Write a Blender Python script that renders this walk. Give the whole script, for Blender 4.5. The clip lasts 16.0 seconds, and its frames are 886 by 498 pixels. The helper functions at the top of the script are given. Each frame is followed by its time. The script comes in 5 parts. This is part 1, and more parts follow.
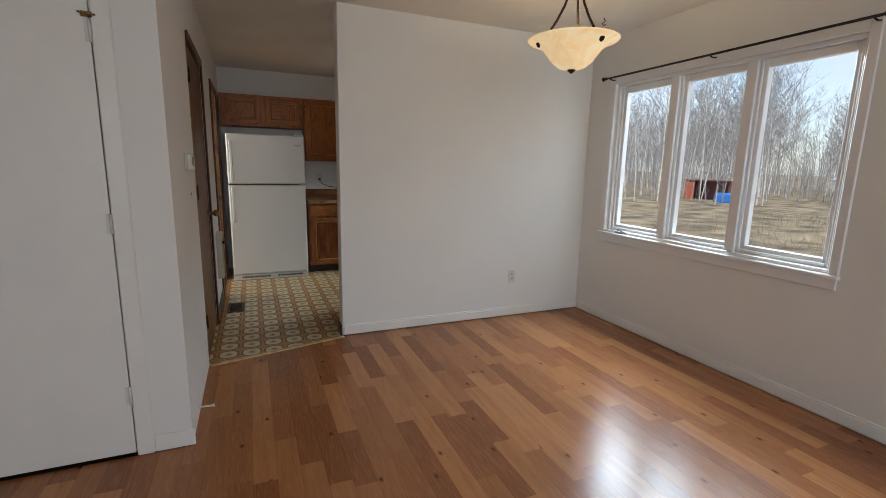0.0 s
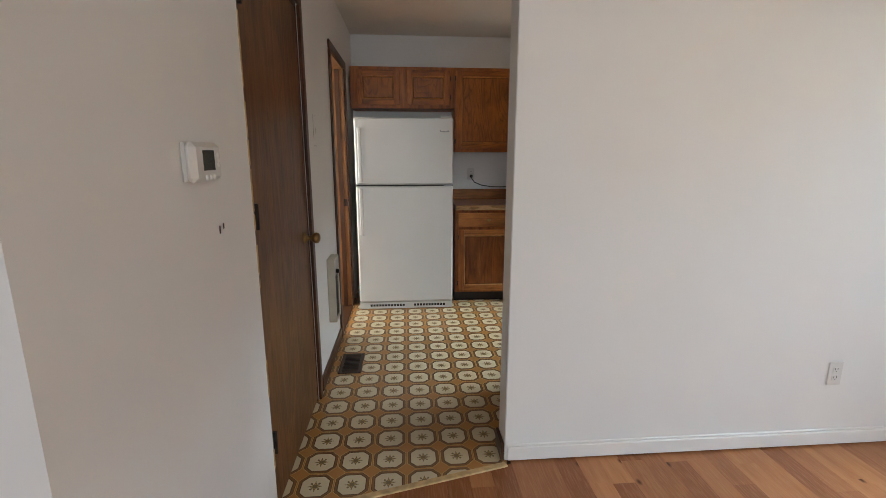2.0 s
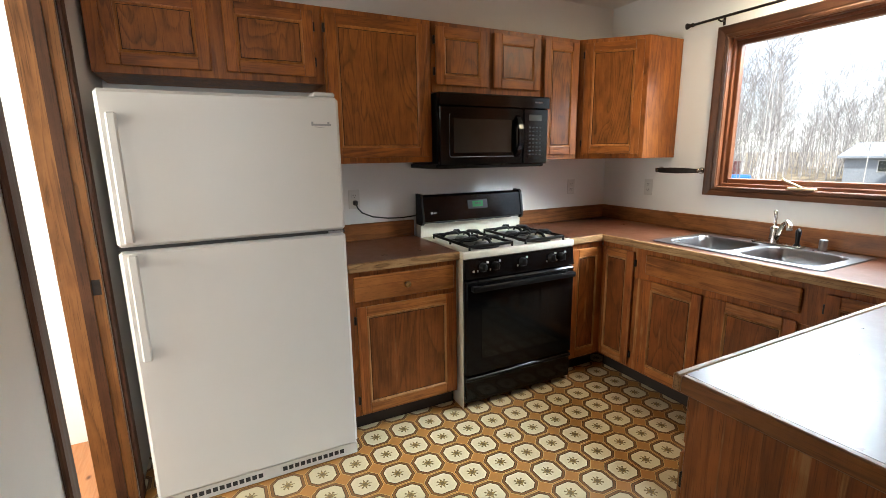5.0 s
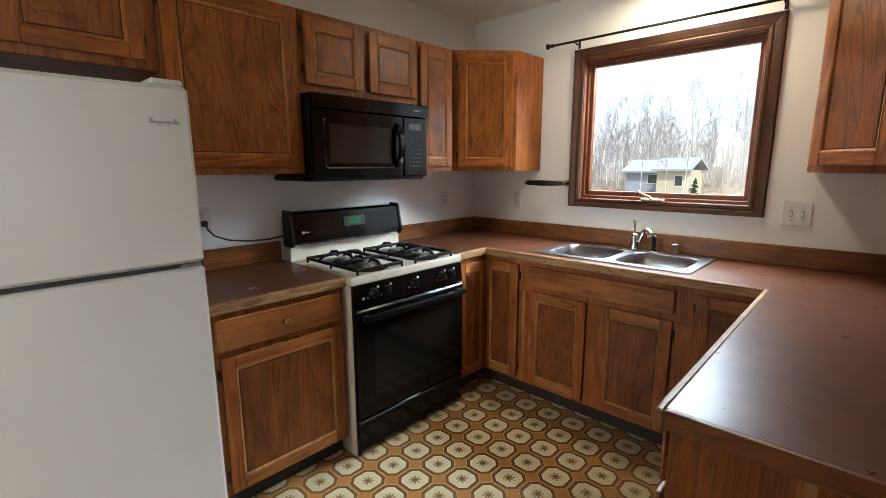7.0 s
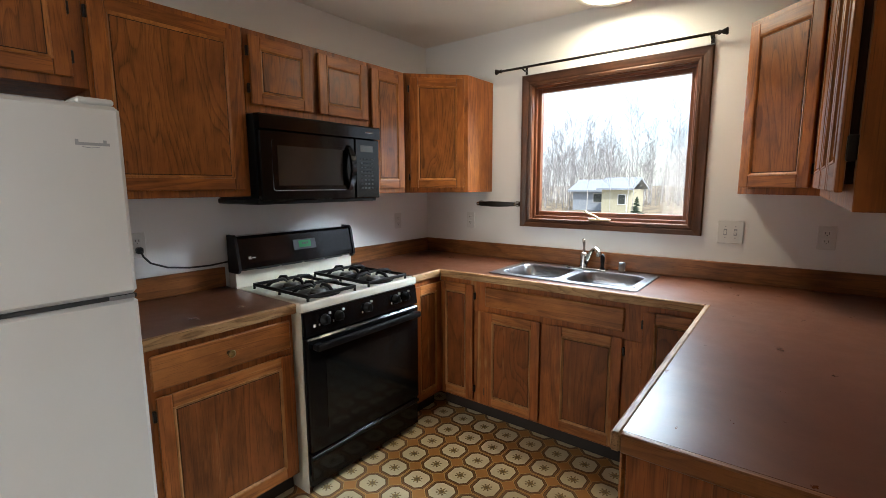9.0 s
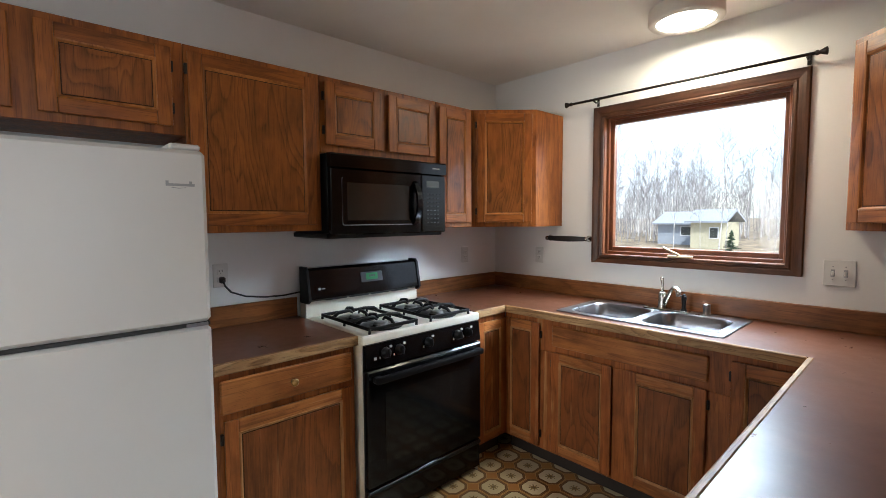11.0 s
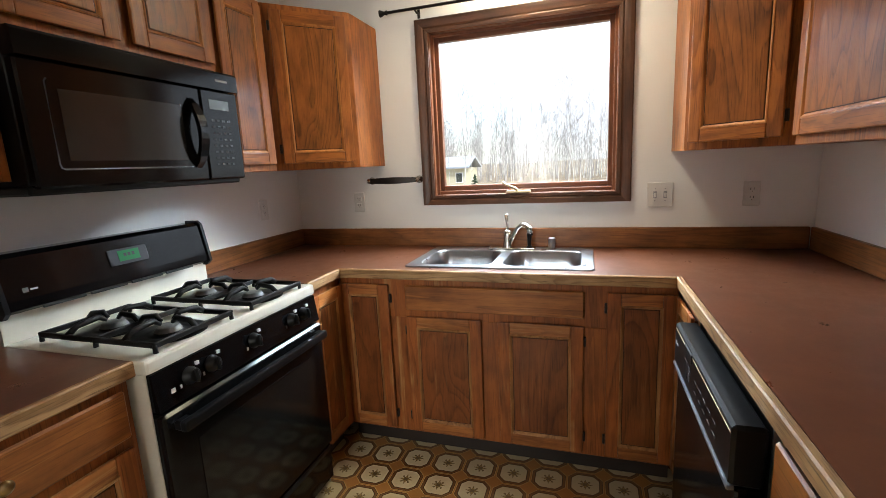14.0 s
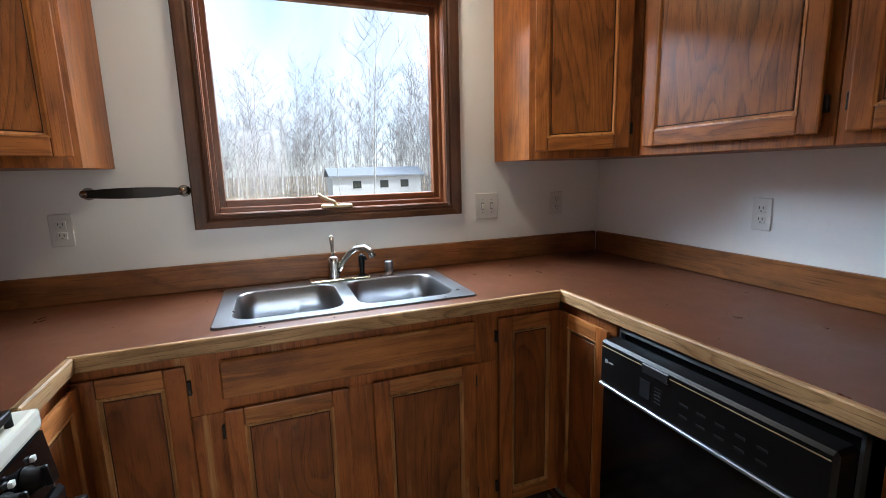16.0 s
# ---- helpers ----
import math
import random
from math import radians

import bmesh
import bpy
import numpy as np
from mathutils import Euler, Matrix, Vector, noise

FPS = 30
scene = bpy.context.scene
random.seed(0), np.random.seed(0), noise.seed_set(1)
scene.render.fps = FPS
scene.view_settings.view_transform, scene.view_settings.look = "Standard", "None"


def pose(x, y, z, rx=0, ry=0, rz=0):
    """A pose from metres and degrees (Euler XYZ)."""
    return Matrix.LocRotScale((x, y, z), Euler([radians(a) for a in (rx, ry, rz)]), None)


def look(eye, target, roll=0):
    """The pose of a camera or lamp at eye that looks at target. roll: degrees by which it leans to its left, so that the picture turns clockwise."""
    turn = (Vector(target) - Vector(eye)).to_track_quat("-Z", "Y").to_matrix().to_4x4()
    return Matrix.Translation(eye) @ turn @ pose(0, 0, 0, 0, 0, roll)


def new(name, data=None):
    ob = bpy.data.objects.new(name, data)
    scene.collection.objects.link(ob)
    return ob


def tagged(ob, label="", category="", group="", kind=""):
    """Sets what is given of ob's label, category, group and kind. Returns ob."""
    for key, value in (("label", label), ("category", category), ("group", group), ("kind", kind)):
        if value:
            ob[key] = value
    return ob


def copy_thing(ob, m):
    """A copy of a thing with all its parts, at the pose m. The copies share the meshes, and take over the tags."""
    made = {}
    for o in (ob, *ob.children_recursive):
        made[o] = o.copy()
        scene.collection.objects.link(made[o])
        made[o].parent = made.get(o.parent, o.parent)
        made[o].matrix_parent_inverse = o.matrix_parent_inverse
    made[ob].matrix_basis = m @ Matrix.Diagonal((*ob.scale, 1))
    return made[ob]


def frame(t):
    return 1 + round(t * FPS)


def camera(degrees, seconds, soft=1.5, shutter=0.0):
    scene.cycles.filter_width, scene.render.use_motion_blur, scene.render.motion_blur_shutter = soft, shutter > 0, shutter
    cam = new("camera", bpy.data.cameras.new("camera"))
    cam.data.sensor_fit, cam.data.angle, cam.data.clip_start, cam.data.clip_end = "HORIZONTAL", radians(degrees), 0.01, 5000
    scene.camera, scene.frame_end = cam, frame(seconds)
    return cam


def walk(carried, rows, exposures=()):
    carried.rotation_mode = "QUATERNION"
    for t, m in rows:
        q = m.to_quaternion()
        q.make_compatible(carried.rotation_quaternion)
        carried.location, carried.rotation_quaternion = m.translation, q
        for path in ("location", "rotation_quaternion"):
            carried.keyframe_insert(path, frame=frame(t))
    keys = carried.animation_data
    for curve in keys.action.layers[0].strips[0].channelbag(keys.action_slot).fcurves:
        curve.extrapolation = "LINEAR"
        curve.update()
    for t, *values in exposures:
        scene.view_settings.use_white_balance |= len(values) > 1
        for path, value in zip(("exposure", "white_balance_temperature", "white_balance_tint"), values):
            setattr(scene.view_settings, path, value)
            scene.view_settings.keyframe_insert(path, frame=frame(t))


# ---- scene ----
cam = camera(88.7, 16.0, soft=0.7)
PATH = [
    (0, (0.107, 0.017, 1.348), (0.873, 1.83, 0.99), 1.2),
    (0.5, (0.149, 0.43, 1.357), (0.728, 2.309, 0.993), 0.7),
    (1, (0.239, 0.862, 1.36), (0.647, 2.784, 0.989), 0.5),
    (1.5, (0.248, 1.294, 1.36), (0.522, 3.238, 0.974), 0.4),
    (2, (0.298, 1.704, 1.364), (0.454, 3.656, 0.955), 0.1),
    (2.5, (0.322, 2.124, 1.394), (0.448, 4.073, 0.963), -0.4),
    (3, (0.301, 2.508, 1.45), (0.471, 4.449, 1.001), -0.7),
    (3.5, (0.299, 2.872, 1.449), (0.605, 4.798, 1.006), -1.0),
    (4, (0.265, 3.184, 1.435), (0.756, 5.074, 1.003), -1.1),
    (6.5, (0.169, 3.997, 1.414), (1.501, 5.444, 1.048), -0.3),
    (7, (0.171, 4.013, 1.417), (1.598, 5.367, 1.058), -0.2),
    (7.5, (0.168, 4.016, 1.405), (1.677, 5.283, 1.064), -0.1),
    (8, (0.167, 4.03, 1.41), (1.74, 5.219, 1.075), 0.1),
    (10.5, (0.25, 4.009, 1.45), (1.712, 5.367, 1.311), 0.0),
    (11, (0.254, 4.001, 1.442), (1.611, 5.465, 1.307), -0.3),
    (11.5, (0.244, 4.015, 1.433), (1.512, 5.554, 1.278), -0.4),
    (12, (0.253, 4.023, 1.426), (1.505, 5.571, 1.24), -0.5),
    (12.5, (0.304, 4.084, 1.413), (1.673, 5.524, 1.185), -1.1),
    (13, (0.335, 4.255, 1.409), (1.891, 5.482, 1.134), -2.1),
    (13.5, (0.41, 4.43, 1.368), (2.142, 5.377, 1.053), -2.5),
    (14, (0.539, 4.624, 1.374), (2.41, 5.231, 1.01), -2.8),
    (14.5, (0.613, 4.805, 1.366), (2.554, 5.088, 0.978), -2.5),
    (15, (0.708, 4.981, 1.382), (2.667, 4.92, 0.986), -2.3),
    (15.5, (0.896, 5.146, 1.352), (2.819, 4.73, 0.992), -1.9),
    (16, (1.057, 5.251, 1.348), (2.902, 4.556, 1.009), -1.5),
]
walk(cam, [(t, look(eye, target, roll)) for t, eye, target, roll in PATH],
     exposures=((0.0, 0.4, 6150, 6), (1.0, 0.62, 6100, 6), (1.5, 0.78, 6050, 6), (2.0, 1.06, 5950, 6), (2.5, 1.18, 5950, 6), (3.0, 1.3, 6050, 6), (3.5, 1.5, 6200, 6), (4.0, 1.75, 6300, 6), (6.5, 1.3, 6100, 6), (8.0, 1.28, 6050, 6),
                (10.5, 1.35, 5750, 6), (11.5, 1.35, 5700, 6), (12.5, 1.35, 6300, 6), (13.5, 1.5, 6250, 6), (14.5, 1.4, 5950, 6), (15.5, 1.0, 5750, 6), (16.0, 0.95, 5700, 6)))

# ---- world, sun, large lights ----
world = bpy.data.worlds.new("sky")
scene.world = world
world.use_nodes = True
wn = world.node_tree.nodes
sky = wn.new("ShaderNodeTexSky")
sky.sky_type, sky.sun_disc = "NISHITA", False
sky.sun_elevation, sky.sun_rotation = radians(50), radians(215)
sky.air_density, sky.dust_density = 1.0, 1.0
wl = world.node_tree.links
puff = wn.new("ShaderNodeTexNoise")
puff.inputs["Scale"].default_value, puff.inputs["Detail"].default_value, puff.inputs["Distortion"].default_value = 2.2, 7, 0.6
span = wn.new("ShaderNodeMapRange")
span.inputs[1].default_value, span.inputs[2].default_value = 0.36, 0.60
cover = wn.new("ShaderNodeMix")
cover.data_type = "RGBA"
cover.inputs[7].default_value = (4.3, 4.5, 4.9, 1)
where = wn.new("ShaderNodeTexCoord")
wl.new(where.outputs["Generated"], puff.inputs["Vector"])
wl.new(puff.outputs[0], span.inputs[0])
wl.new(span.outputs[0], cover.inputs[0])
wl.new(sky.outputs[0], cover.inputs[6])
wl.new(cover.outputs[2], wn["Background"].inputs[0])
wn["Background"].inputs[1].default_value = 0.15


def lamp(name, kind, m, power, colour, size=1.0, size_y=0.0, angle=0.0):
    data = bpy.data.lights.new(name, kind)
    data.energy, data.color = power, colour
    if kind == "AREA":
        data.shape = "RECTANGLE" if size_y else "DISK"
        data.size = size
        if size_y:
            data.size_y = size_y
    elif kind == "POINT":
        data.shadow_soft_size = size
    else:
        data.angle = angle
    ob = new(name, data)
    ob.matrix_world = m
    return ob


lamp("sun", "SUN", look((0, 0, 30), (14.4, 20.6, 0)), 2.6, (1, 0.95, 0.88), angle=radians(4))
DAY = (0.80, 0.91, 1.0)
lamp("daylight_dining", "AREA", look((4.3, 2.3, 3.3), (1.2, 2.3, 0.3)), 36, DAY, 2.6, 2.0)
lamp("daylight_kitchen", "AREA", look((4.2, 4.95, 3.2), (1.2, 4.95, 0.6)), 640, DAY, 5.0, 1.8)
# added fill from behind the camera, set in an assumed opening
lamp("fill_living", "AREA", look((0.6, -4.05, 1.45), (0.6, 2, 1.2)), 48, (0.92, 0.96, 1.0), 4.6, 1.5)
# added lamp out of view, brightens the sink cabinets through the open doorway
lamp("fill_back_room", "AREA", look((-2.5, 5.30, 1.42), (0, 5.30, 1.2)), 30, (1.0, 0.94, 0.84), 1.05, 1.2)
lamp("bulb_dining", "POINT", pose(1.825, 2.256, 2.0), 5, (1, 0.72, 0.40), 0.04)
lamp("led_kitchen", "AREA", pose(2.72, 4.88, 2.395), 5, (1, 0.80, 0.53), 0.24)


# ---- materials ----
def nodes(name):
    m = bpy.data.materials.new(name)
    m.use_nodes = True
    nt = m.node_tree
    return m, nt, nt.nodes["Principled BSDF"]


def nd(nt, kind, **at):
    n = nt.nodes.new(kind)
    for k, v in at.items():
        n.inputs[k].default_value = v
    return n


def calc(nt, op, a, b=0.0, c=None):
    n = nt.nodes.new("ShaderNodeMath")
    n.operation = op
    for i, v in enumerate((a, b) if c is None else (a, b, c)):
        if isinstance(v, (int, float)):
            n.inputs[i].default_value = v
        else:
            nt.links.new(v, n.inputs[i])
    return n.outputs[0]


def blend(nt, fac, a, b, mode="MIX"):
    n = nt.nodes.new("ShaderNodeMix")
    n.data_type, n.blend_type = "RGBA", mode
    for i, v in ((0, fac), (6, a), (7, b)):
        if isinstance(v, (int, float)):
            n.inputs[i].default_value = v
        elif isinstance(v, tuple):
            n.inputs[i].default_value = (*v, 1)
        else:
            nt.links.new(v, n.inputs[i])
    return n.outputs[2]


def ramp(nt, fac, lo, hi):
    n = nt.nodes.new("ShaderNodeMapRange")
    nt.links.new(fac, n.inputs[0])
    n.inputs[1].default_value, n.inputs[2].default_value = lo, hi
    return n.outputs[0]


def spot(nt, scale=(1, 1, 1), shift=True):
    tc = nt.nodes.new("ShaderNodeTexCoord")
    mp = nt.nodes.new("ShaderNodeMapping")
    mp.inputs["Scale"].default_value = scale
    nt.links.new(tc.outputs["Object"], mp.inputs[0])
    if shift:
        oi = nt.nodes.new("ShaderNodeObjectInfo")
        v = nt.nodes.new("ShaderNodeVectorMath")
        v.operation = "MULTIPLY_ADD"
        nt.links.new(oi.outputs["Random"], v.inputs[0])
        v.inputs[1].default_value = (17, 31, 23)
        nt.links.new(mp.outputs[0], v.inputs[2])
        return v.outputs[0]
    return mp.outputs[0]


def noisy(nt, where, scale, detail=4, rough=0.55, dist=0.0):
    n = nd(nt, "ShaderNodeTexNoise", Scale=scale, Detail=detail, Roughness=rough, Distortion=dist)
    nt.links.new(where, n.inputs["Vector"])
    return n.outputs[0]


def bump(nt, bsdf, height, strength, dist=0.002):
    b = nd(nt, "ShaderNodeBump", Strength=strength, Distance=dist)
    nt.links.new(height, b.inputs["Height"])
    nt.links.new(b.outputs[0], bsdf.inputs["Normal"])


def plain(name, colour, rough=0.5, metal=0.0, vary=0.06, scale=6.0, relief=0.0, fine=180.0, coat=0.0, spec=0.5):
    m, nt, p = nodes(name)
    w = spot(nt, shift=False)
    big = noisy(nt, w, scale, 5)
    dark = tuple(c * (1 - 2 * vary) for c in colour)
    lite = tuple(min(1, c * (1 + vary)) for c in colour)
    nt.links.new(blend(nt, ramp(nt, big, 0.3, 0.7), dark, lite), p.inputs["Base Color"])
    small = noisy(nt, w, fine, 3)
    nt.links.new(calc(nt, "MULTIPLY_ADD", big, 0.14, rough - 0.07), p.inputs["Roughness"])
    p.inputs["Metallic"].default_value = metal
    p.inputs["Coat Weight"].default_value = coat
    p.inputs["Specular IOR Level"].default_value = spec
    if relief:
        bump(nt, p, calc(nt, "ADD", small, calc(nt, "MULTIPLY", big, 0.7)), relief)
    return m


def wood(name, dark, lite, axis, rough=0.38, rings=9.0, wear=0.0, pores=0.5, figure=1.0, mottle=1.0):
    """Stained wood whose grain runs along the axis 0, 1 or 2. figure: how far the growth rings bow across the board."""
    m, nt, p = nodes(name)
    s = [1.0, 1.0, 1.0]
    s[axis] = 0.10 + 0.16 * max(0.0, figure - 1.0)
    w = spot(nt, tuple(s))
    warp = noisy(nt, w, 6.5 if figure <= 1 else 4.6, 2 if figure > 1 else 3, 0.45, 0.5 if figure > 1 else 0.9)
    fray = noisy(nt, w, 70, 2)
    turn = calc(nt, "FRACT", calc(nt, "MULTIPLY_ADD", fray, 0.16, calc(nt, "MULTIPLY", warp, rings * (1.9 if figure > 1 else 1.0))))
    band = calc(nt, "SMOOTH_MIN", turn, calc(nt, "MULTIPLY", calc(nt, "SUBTRACT", 1.0, turn), 5.0), 0.1)
    s2 = [1.0, 1.0, 1.0]
    s2[axis] = 0.025
    w2 = spot(nt, tuple(s2))
    pore = noisy(nt, w2, 330, 2, 0.6)
    streak = noisy(nt, w2, 60, 3, 0.6)
    tone = noisy(nt, spot(nt), 3.2, 2)
    blotch = noisy(nt, spot(nt, tuple(0.45 if k == axis else 1.0 for k in range(3))), 13, 4, 0.6)
    mix = calc(nt, "ADD", calc(nt, "MULTIPLY_ADD", band, 0.20 if figure > 1 else 0.30, 0.10), calc(nt, "MULTIPLY", streak, 0.38))
    mix = calc(nt, "ADD", mix, calc(nt, "MULTIPLY_ADD", tone, 0.6, -0.27))
    mix = calc(nt, "ADD", mix, calc(nt, "MULTIPLY_ADD", blotch, 1.25 * mottle, -0.62 * mottle))
    col = blend(nt, mix, dark, lite)
    late = calc(nt, "MULTIPLY", ramp(nt, band, 0.30, 0.02), 0.34 * figure)
    dk = calc(nt, "MAXIMUM", calc(nt, "MULTIPLY", ramp(nt, pore, 0.56, 0.70), pores), calc(nt, "MULTIPLY", late, ramp(nt, pore, 0.36, 0.60)))
    col = blend(nt, dk, col, tuple(c * 0.25 for c in dark))
    if wear:
        rub = noisy(nt, w2, 24, 6, 0.75)
        patch = noisy(nt, spot(nt), 5.0, 2)
        k = calc(nt, "MULTIPLY", ramp(nt, rub, 0.56, 0.66), calc(nt, "MULTIPLY", ramp(nt, patch, 0.48, 0.62), wear))
        col = blend(nt, k, col, (0.42, 0.22, 0.085))
    nt.links.new(col, p.inputs["Base Color"])
    nt.links.new(calc(nt, "MULTIPLY_ADD", streak, 0.25, rough - 0.12), p.inputs["Roughness"])
    p.inputs["Specular IOR Level"].default_value = 0.32
    bump(nt, p, calc(nt, "SUBTRACT", calc(nt, "MULTIPLY", band, 0.5), pore), 0.22, 0.001)
    return m


OD, OL = (0.13, 0.035, 0.0066), (0.47, 0.155, 0.027)
OAK_V = wood("oak_upright", OD, OL, 2)
OAK_H = wood("oak_level", OD, OL, 0)
OAK_P = wood("oak_veneer_panel", (0.125, 0.036, 0.0070), (0.43, 0.146, 0.028), 2, figure=1.7, rough=0.34)
OAK_E = wood("oak_bead", (0.21, 0.066, 0.013), (0.56, 0.215, 0.050), 2, rough=0.36)
# darkened oak: the shade in door gaps and panel grooves is in the colour
GROOVE = wood("oak_groove_shade", (0.030, 0.010, 0.003), (0.085, 0.026, 0.007), 2, rough=0.6)
BD, BL = (0.125, 0.034, 0.0080), (0.43, 0.136, 0.031)
BASE_V = wood("oak_worn_upright", BD, BL, 2, wear=0.9)
BASE_H = wood("oak_worn_level", (0.15, 0.047, 0.012), (0.50, 0.190, 0.050), 0, wear=0.9)
BASE_P = wood("oak_worn_panel", (0.090, 0.025, 0.0064), (0.30, 0.092, 0.021), 2, wear=0.45, figure=1.5)
BASE_E = wood("oak_worn_bead", (0.16, 0.060, 0.017), (0.55, 0.27, 0.095), 2, wear=0.9)
SPL_X = wood("oak_splash_x", (0.11, 0.038, 0.011), (0.33, 0.13, 0.038), 0)
SPL_Y = wood("oak_splash_y", (0.11, 0.038, 0.011), (0.33, 0.13, 0.038), 1)
EDGE_X = wood("pale_oak_edge_x", (0.20, 0.095, 0.034), (0.60, 0.39, 0.19), 0, rough=0.5, wear=0.3, figure=1.6, pores=0.75)
EDGE_Y = wood("pale_oak_edge_y", (0.20, 0.095, 0.034), (0.60, 0.39, 0.19), 1, rough=0.5, wear=0.3, figure=1.6, pores=0.75)
DOOR_W = wood("walnut_door", (0.07, 0.029, 0.011), (0.235, 0.105, 0.038), 2, rough=0.42, rings=9)
TRIM_W = wood("brown_trim", (0.035, 0.014, 0.007), (0.115, 0.045, 0.019), 2, rough=0.4, rings=4)
TRIM_Y = wood("brown_trim_y", (0.035, 0.014, 0.007), (0.115, 0.045, 0.019), 1, rough=0.4, rings=4)
SASH_W = wood("red_brown_sash", (0.075, 0.023, 0.009), (0.22, 0.075, 0.026), 2, rough=0.36, rings=4)
SASH_Y = wood("red_brown_sash_y", (0.075, 0.023, 0.009), (0.22, 0.075, 0.026), 1, rough=0.36, rings=4)
JAMB_W = wood("orange_oak_jamb", (0.13, 0.05, 0.014), (0.36, 0.16, 0.05), 2)

WALL = plain("wall_paint", (0.775, 0.77, 0.75), 0.62, vary=0.012, scale=2.5, relief=0.16, fine=90)
CEIL = plain("ceiling_paint", (0.80, 0.77, 0.71), 0.75, vary=0.03, scale=2, relief=0.3, fine=70)
TRIM = plain("white_trim_paint", (0.80, 0.79, 0.765), 0.38, vary=0.015, relief=0.05, fine=60)
CASING = plain("window_white", (0.80, 0.80, 0.80), 0.35, vary=0.02)
ENAMEL = plain("white_enamel", (0.61, 0.605, 0.59), 0.36, vary=0.012, scale=3, relief=0.05, fine=420)
CREAM = plain("cream_enamel", (0.72, 0.69, 0.59), 0.22, vary=0.03, scale=9, coat=0.3)
BLACK = plain("black_gloss", (0.004, 0.004, 0.0045), 0.12, vary=0.1, spec=0.24)
BLACKM = plain("black_plastic", (0.006, 0.006, 0.0065), 0.34, vary=0.15, relief=0.04, spec=0.2)
IRON = plain("black_iron", (0.006, 0.006, 0.0065), 0.5, vary=0.2, relief=0.2, fine=300, spec=0.3)
WINDOWB = plain("dark_oven_glass", (0.007, 0.007, 0.0065), 0.09, vary=0.05, spec=0.4)
MESHGLASS = plain("microwave_mesh_glass", (0.022, 0.022, 0.021), 0.14, vary=0.08, spec=0.4)
STEEL = plain("brushed_steel", (0.34, 0.34, 0.35), 0.30, metal=1.0, vary=0.02, scale=14)
CHROME = plain("satin_nickel", (0.50, 0.47, 0.42), 0.22, metal=1.0, vary=0.05)
BRASS = plain("aged_brass", (0.30, 0.20, 0.085), 0.30, metal=1.0, vary=0.25, scale=40)
BRONZE = plain("dark_bronze", (0.022, 0.016, 0.013), 0.45, metal=0.4, vary=0.2, scale=30)
GOLD = plain("champagne_latch", (0.52, 0.40, 0.24), 0.4, metal=0.5, vary=0.1)
IVORY = plain("white_plate", (0.66, 0.65, 0.62), 0.35, vary=0.02)
SLOT = plain("dark_slot", (0.02, 0.02, 0.02), 0.6)
BEIGE = plain("beige_enamel", (0.46, 0.42, 0.33), 0.4, vary=0.06, scale=12)
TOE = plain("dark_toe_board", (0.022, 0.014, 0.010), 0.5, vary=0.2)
VENTB = plain("brown_register", (0.045, 0.028, 0.018), 0.5, vary=0.2, scale=30)
BRASSY = plain("pale_threshold", (0.58, 0.40, 0.19), 0.5, vary=0.2, scale=20, relief=0.1)
GREY = plain("grey_legend", (0.30, 0.31, 0.32), 0.4)
FAINT = plain("faint_legend", (0.016, 0.017, 0.019), 0.4, spec=0.3)
BURNER = plain("burner_alloy", (0.13, 0.13, 0.125), 0.5, vary=0.25, scale=30)
SILVER = plain("silver_strip", (0.27, 0.29, 0.32), 0.3, metal=0.8)
SUB = plain("subfloor", (0.05, 0.03, 0.02), 0.9)
CORD = plain("black_cord", (0.012, 0.012, 0.012), 0.5)
LAMPW = plain("white_lamp_ring", (0.72, 0.66, 0.56), 0.4)


def glowing(name, colour, power):
    m, nt, p = nodes(name)
    p.inputs["Base Color"].default_value = (*colour, 1)
    p.inputs["Emission Color"].default_value = (*colour, 1)
    p.inputs["Emission Strength"].default_value = power
    p.inputs["Specular IOR Level"].default_value = 0.1
    return m


LED = glowing("lit_diffuser", (1.0, 0.93, 0.80), 6.0)
GREEN = glowing("green_display", (0.02, 0.12, 0.04), 0.12)
LCD = plain("grey_lcd", (0.05, 0.055, 0.045), 0.25)


def alabaster():
    m, nt, p = nodes("alabaster_glass")
    w = spot(nt, shift=False)
    n = noisy(nt, w, 9, 5, 0.6, 1.5)
    nt.links.new(blend(nt, ramp(nt, n, 0.3, 0.7), (0.80, 0.58, 0.30), (0.92, 0.82, 0.62)), p.inputs["Base Color"])
    p.inputs["Roughness"].default_value = 0.25
    nt.links.new(blend(nt, ramp(nt, n, 0.3, 0.7), (1.0, 0.64, 0.28), (1.0, 0.78, 0.46)), p.inputs["Emission Color"])
    p.inputs["Emission Strength"].default_value = 0.42
    return m


ALAB = alabaster()


def glass():
    m, nt, p = nodes("window_glass")
    nt.nodes.remove(p)
    out = nt.nodes["Material Output"]
    clear, gloss, mix = nd(nt, "ShaderNodeBsdfTransparent"), nd(nt, "ShaderNodeBsdfGlossy", Roughness=0.02), nd(nt, "ShaderNodeMixShader", Fac=0.008)
    nt.links.new(clear.outputs[0], mix.inputs[1])
    nt.links.new(gloss.outputs[0], mix.inputs[2])
    nt.links.new(mix.outputs[0], out.inputs[0])
    return m


GLASS = glass()


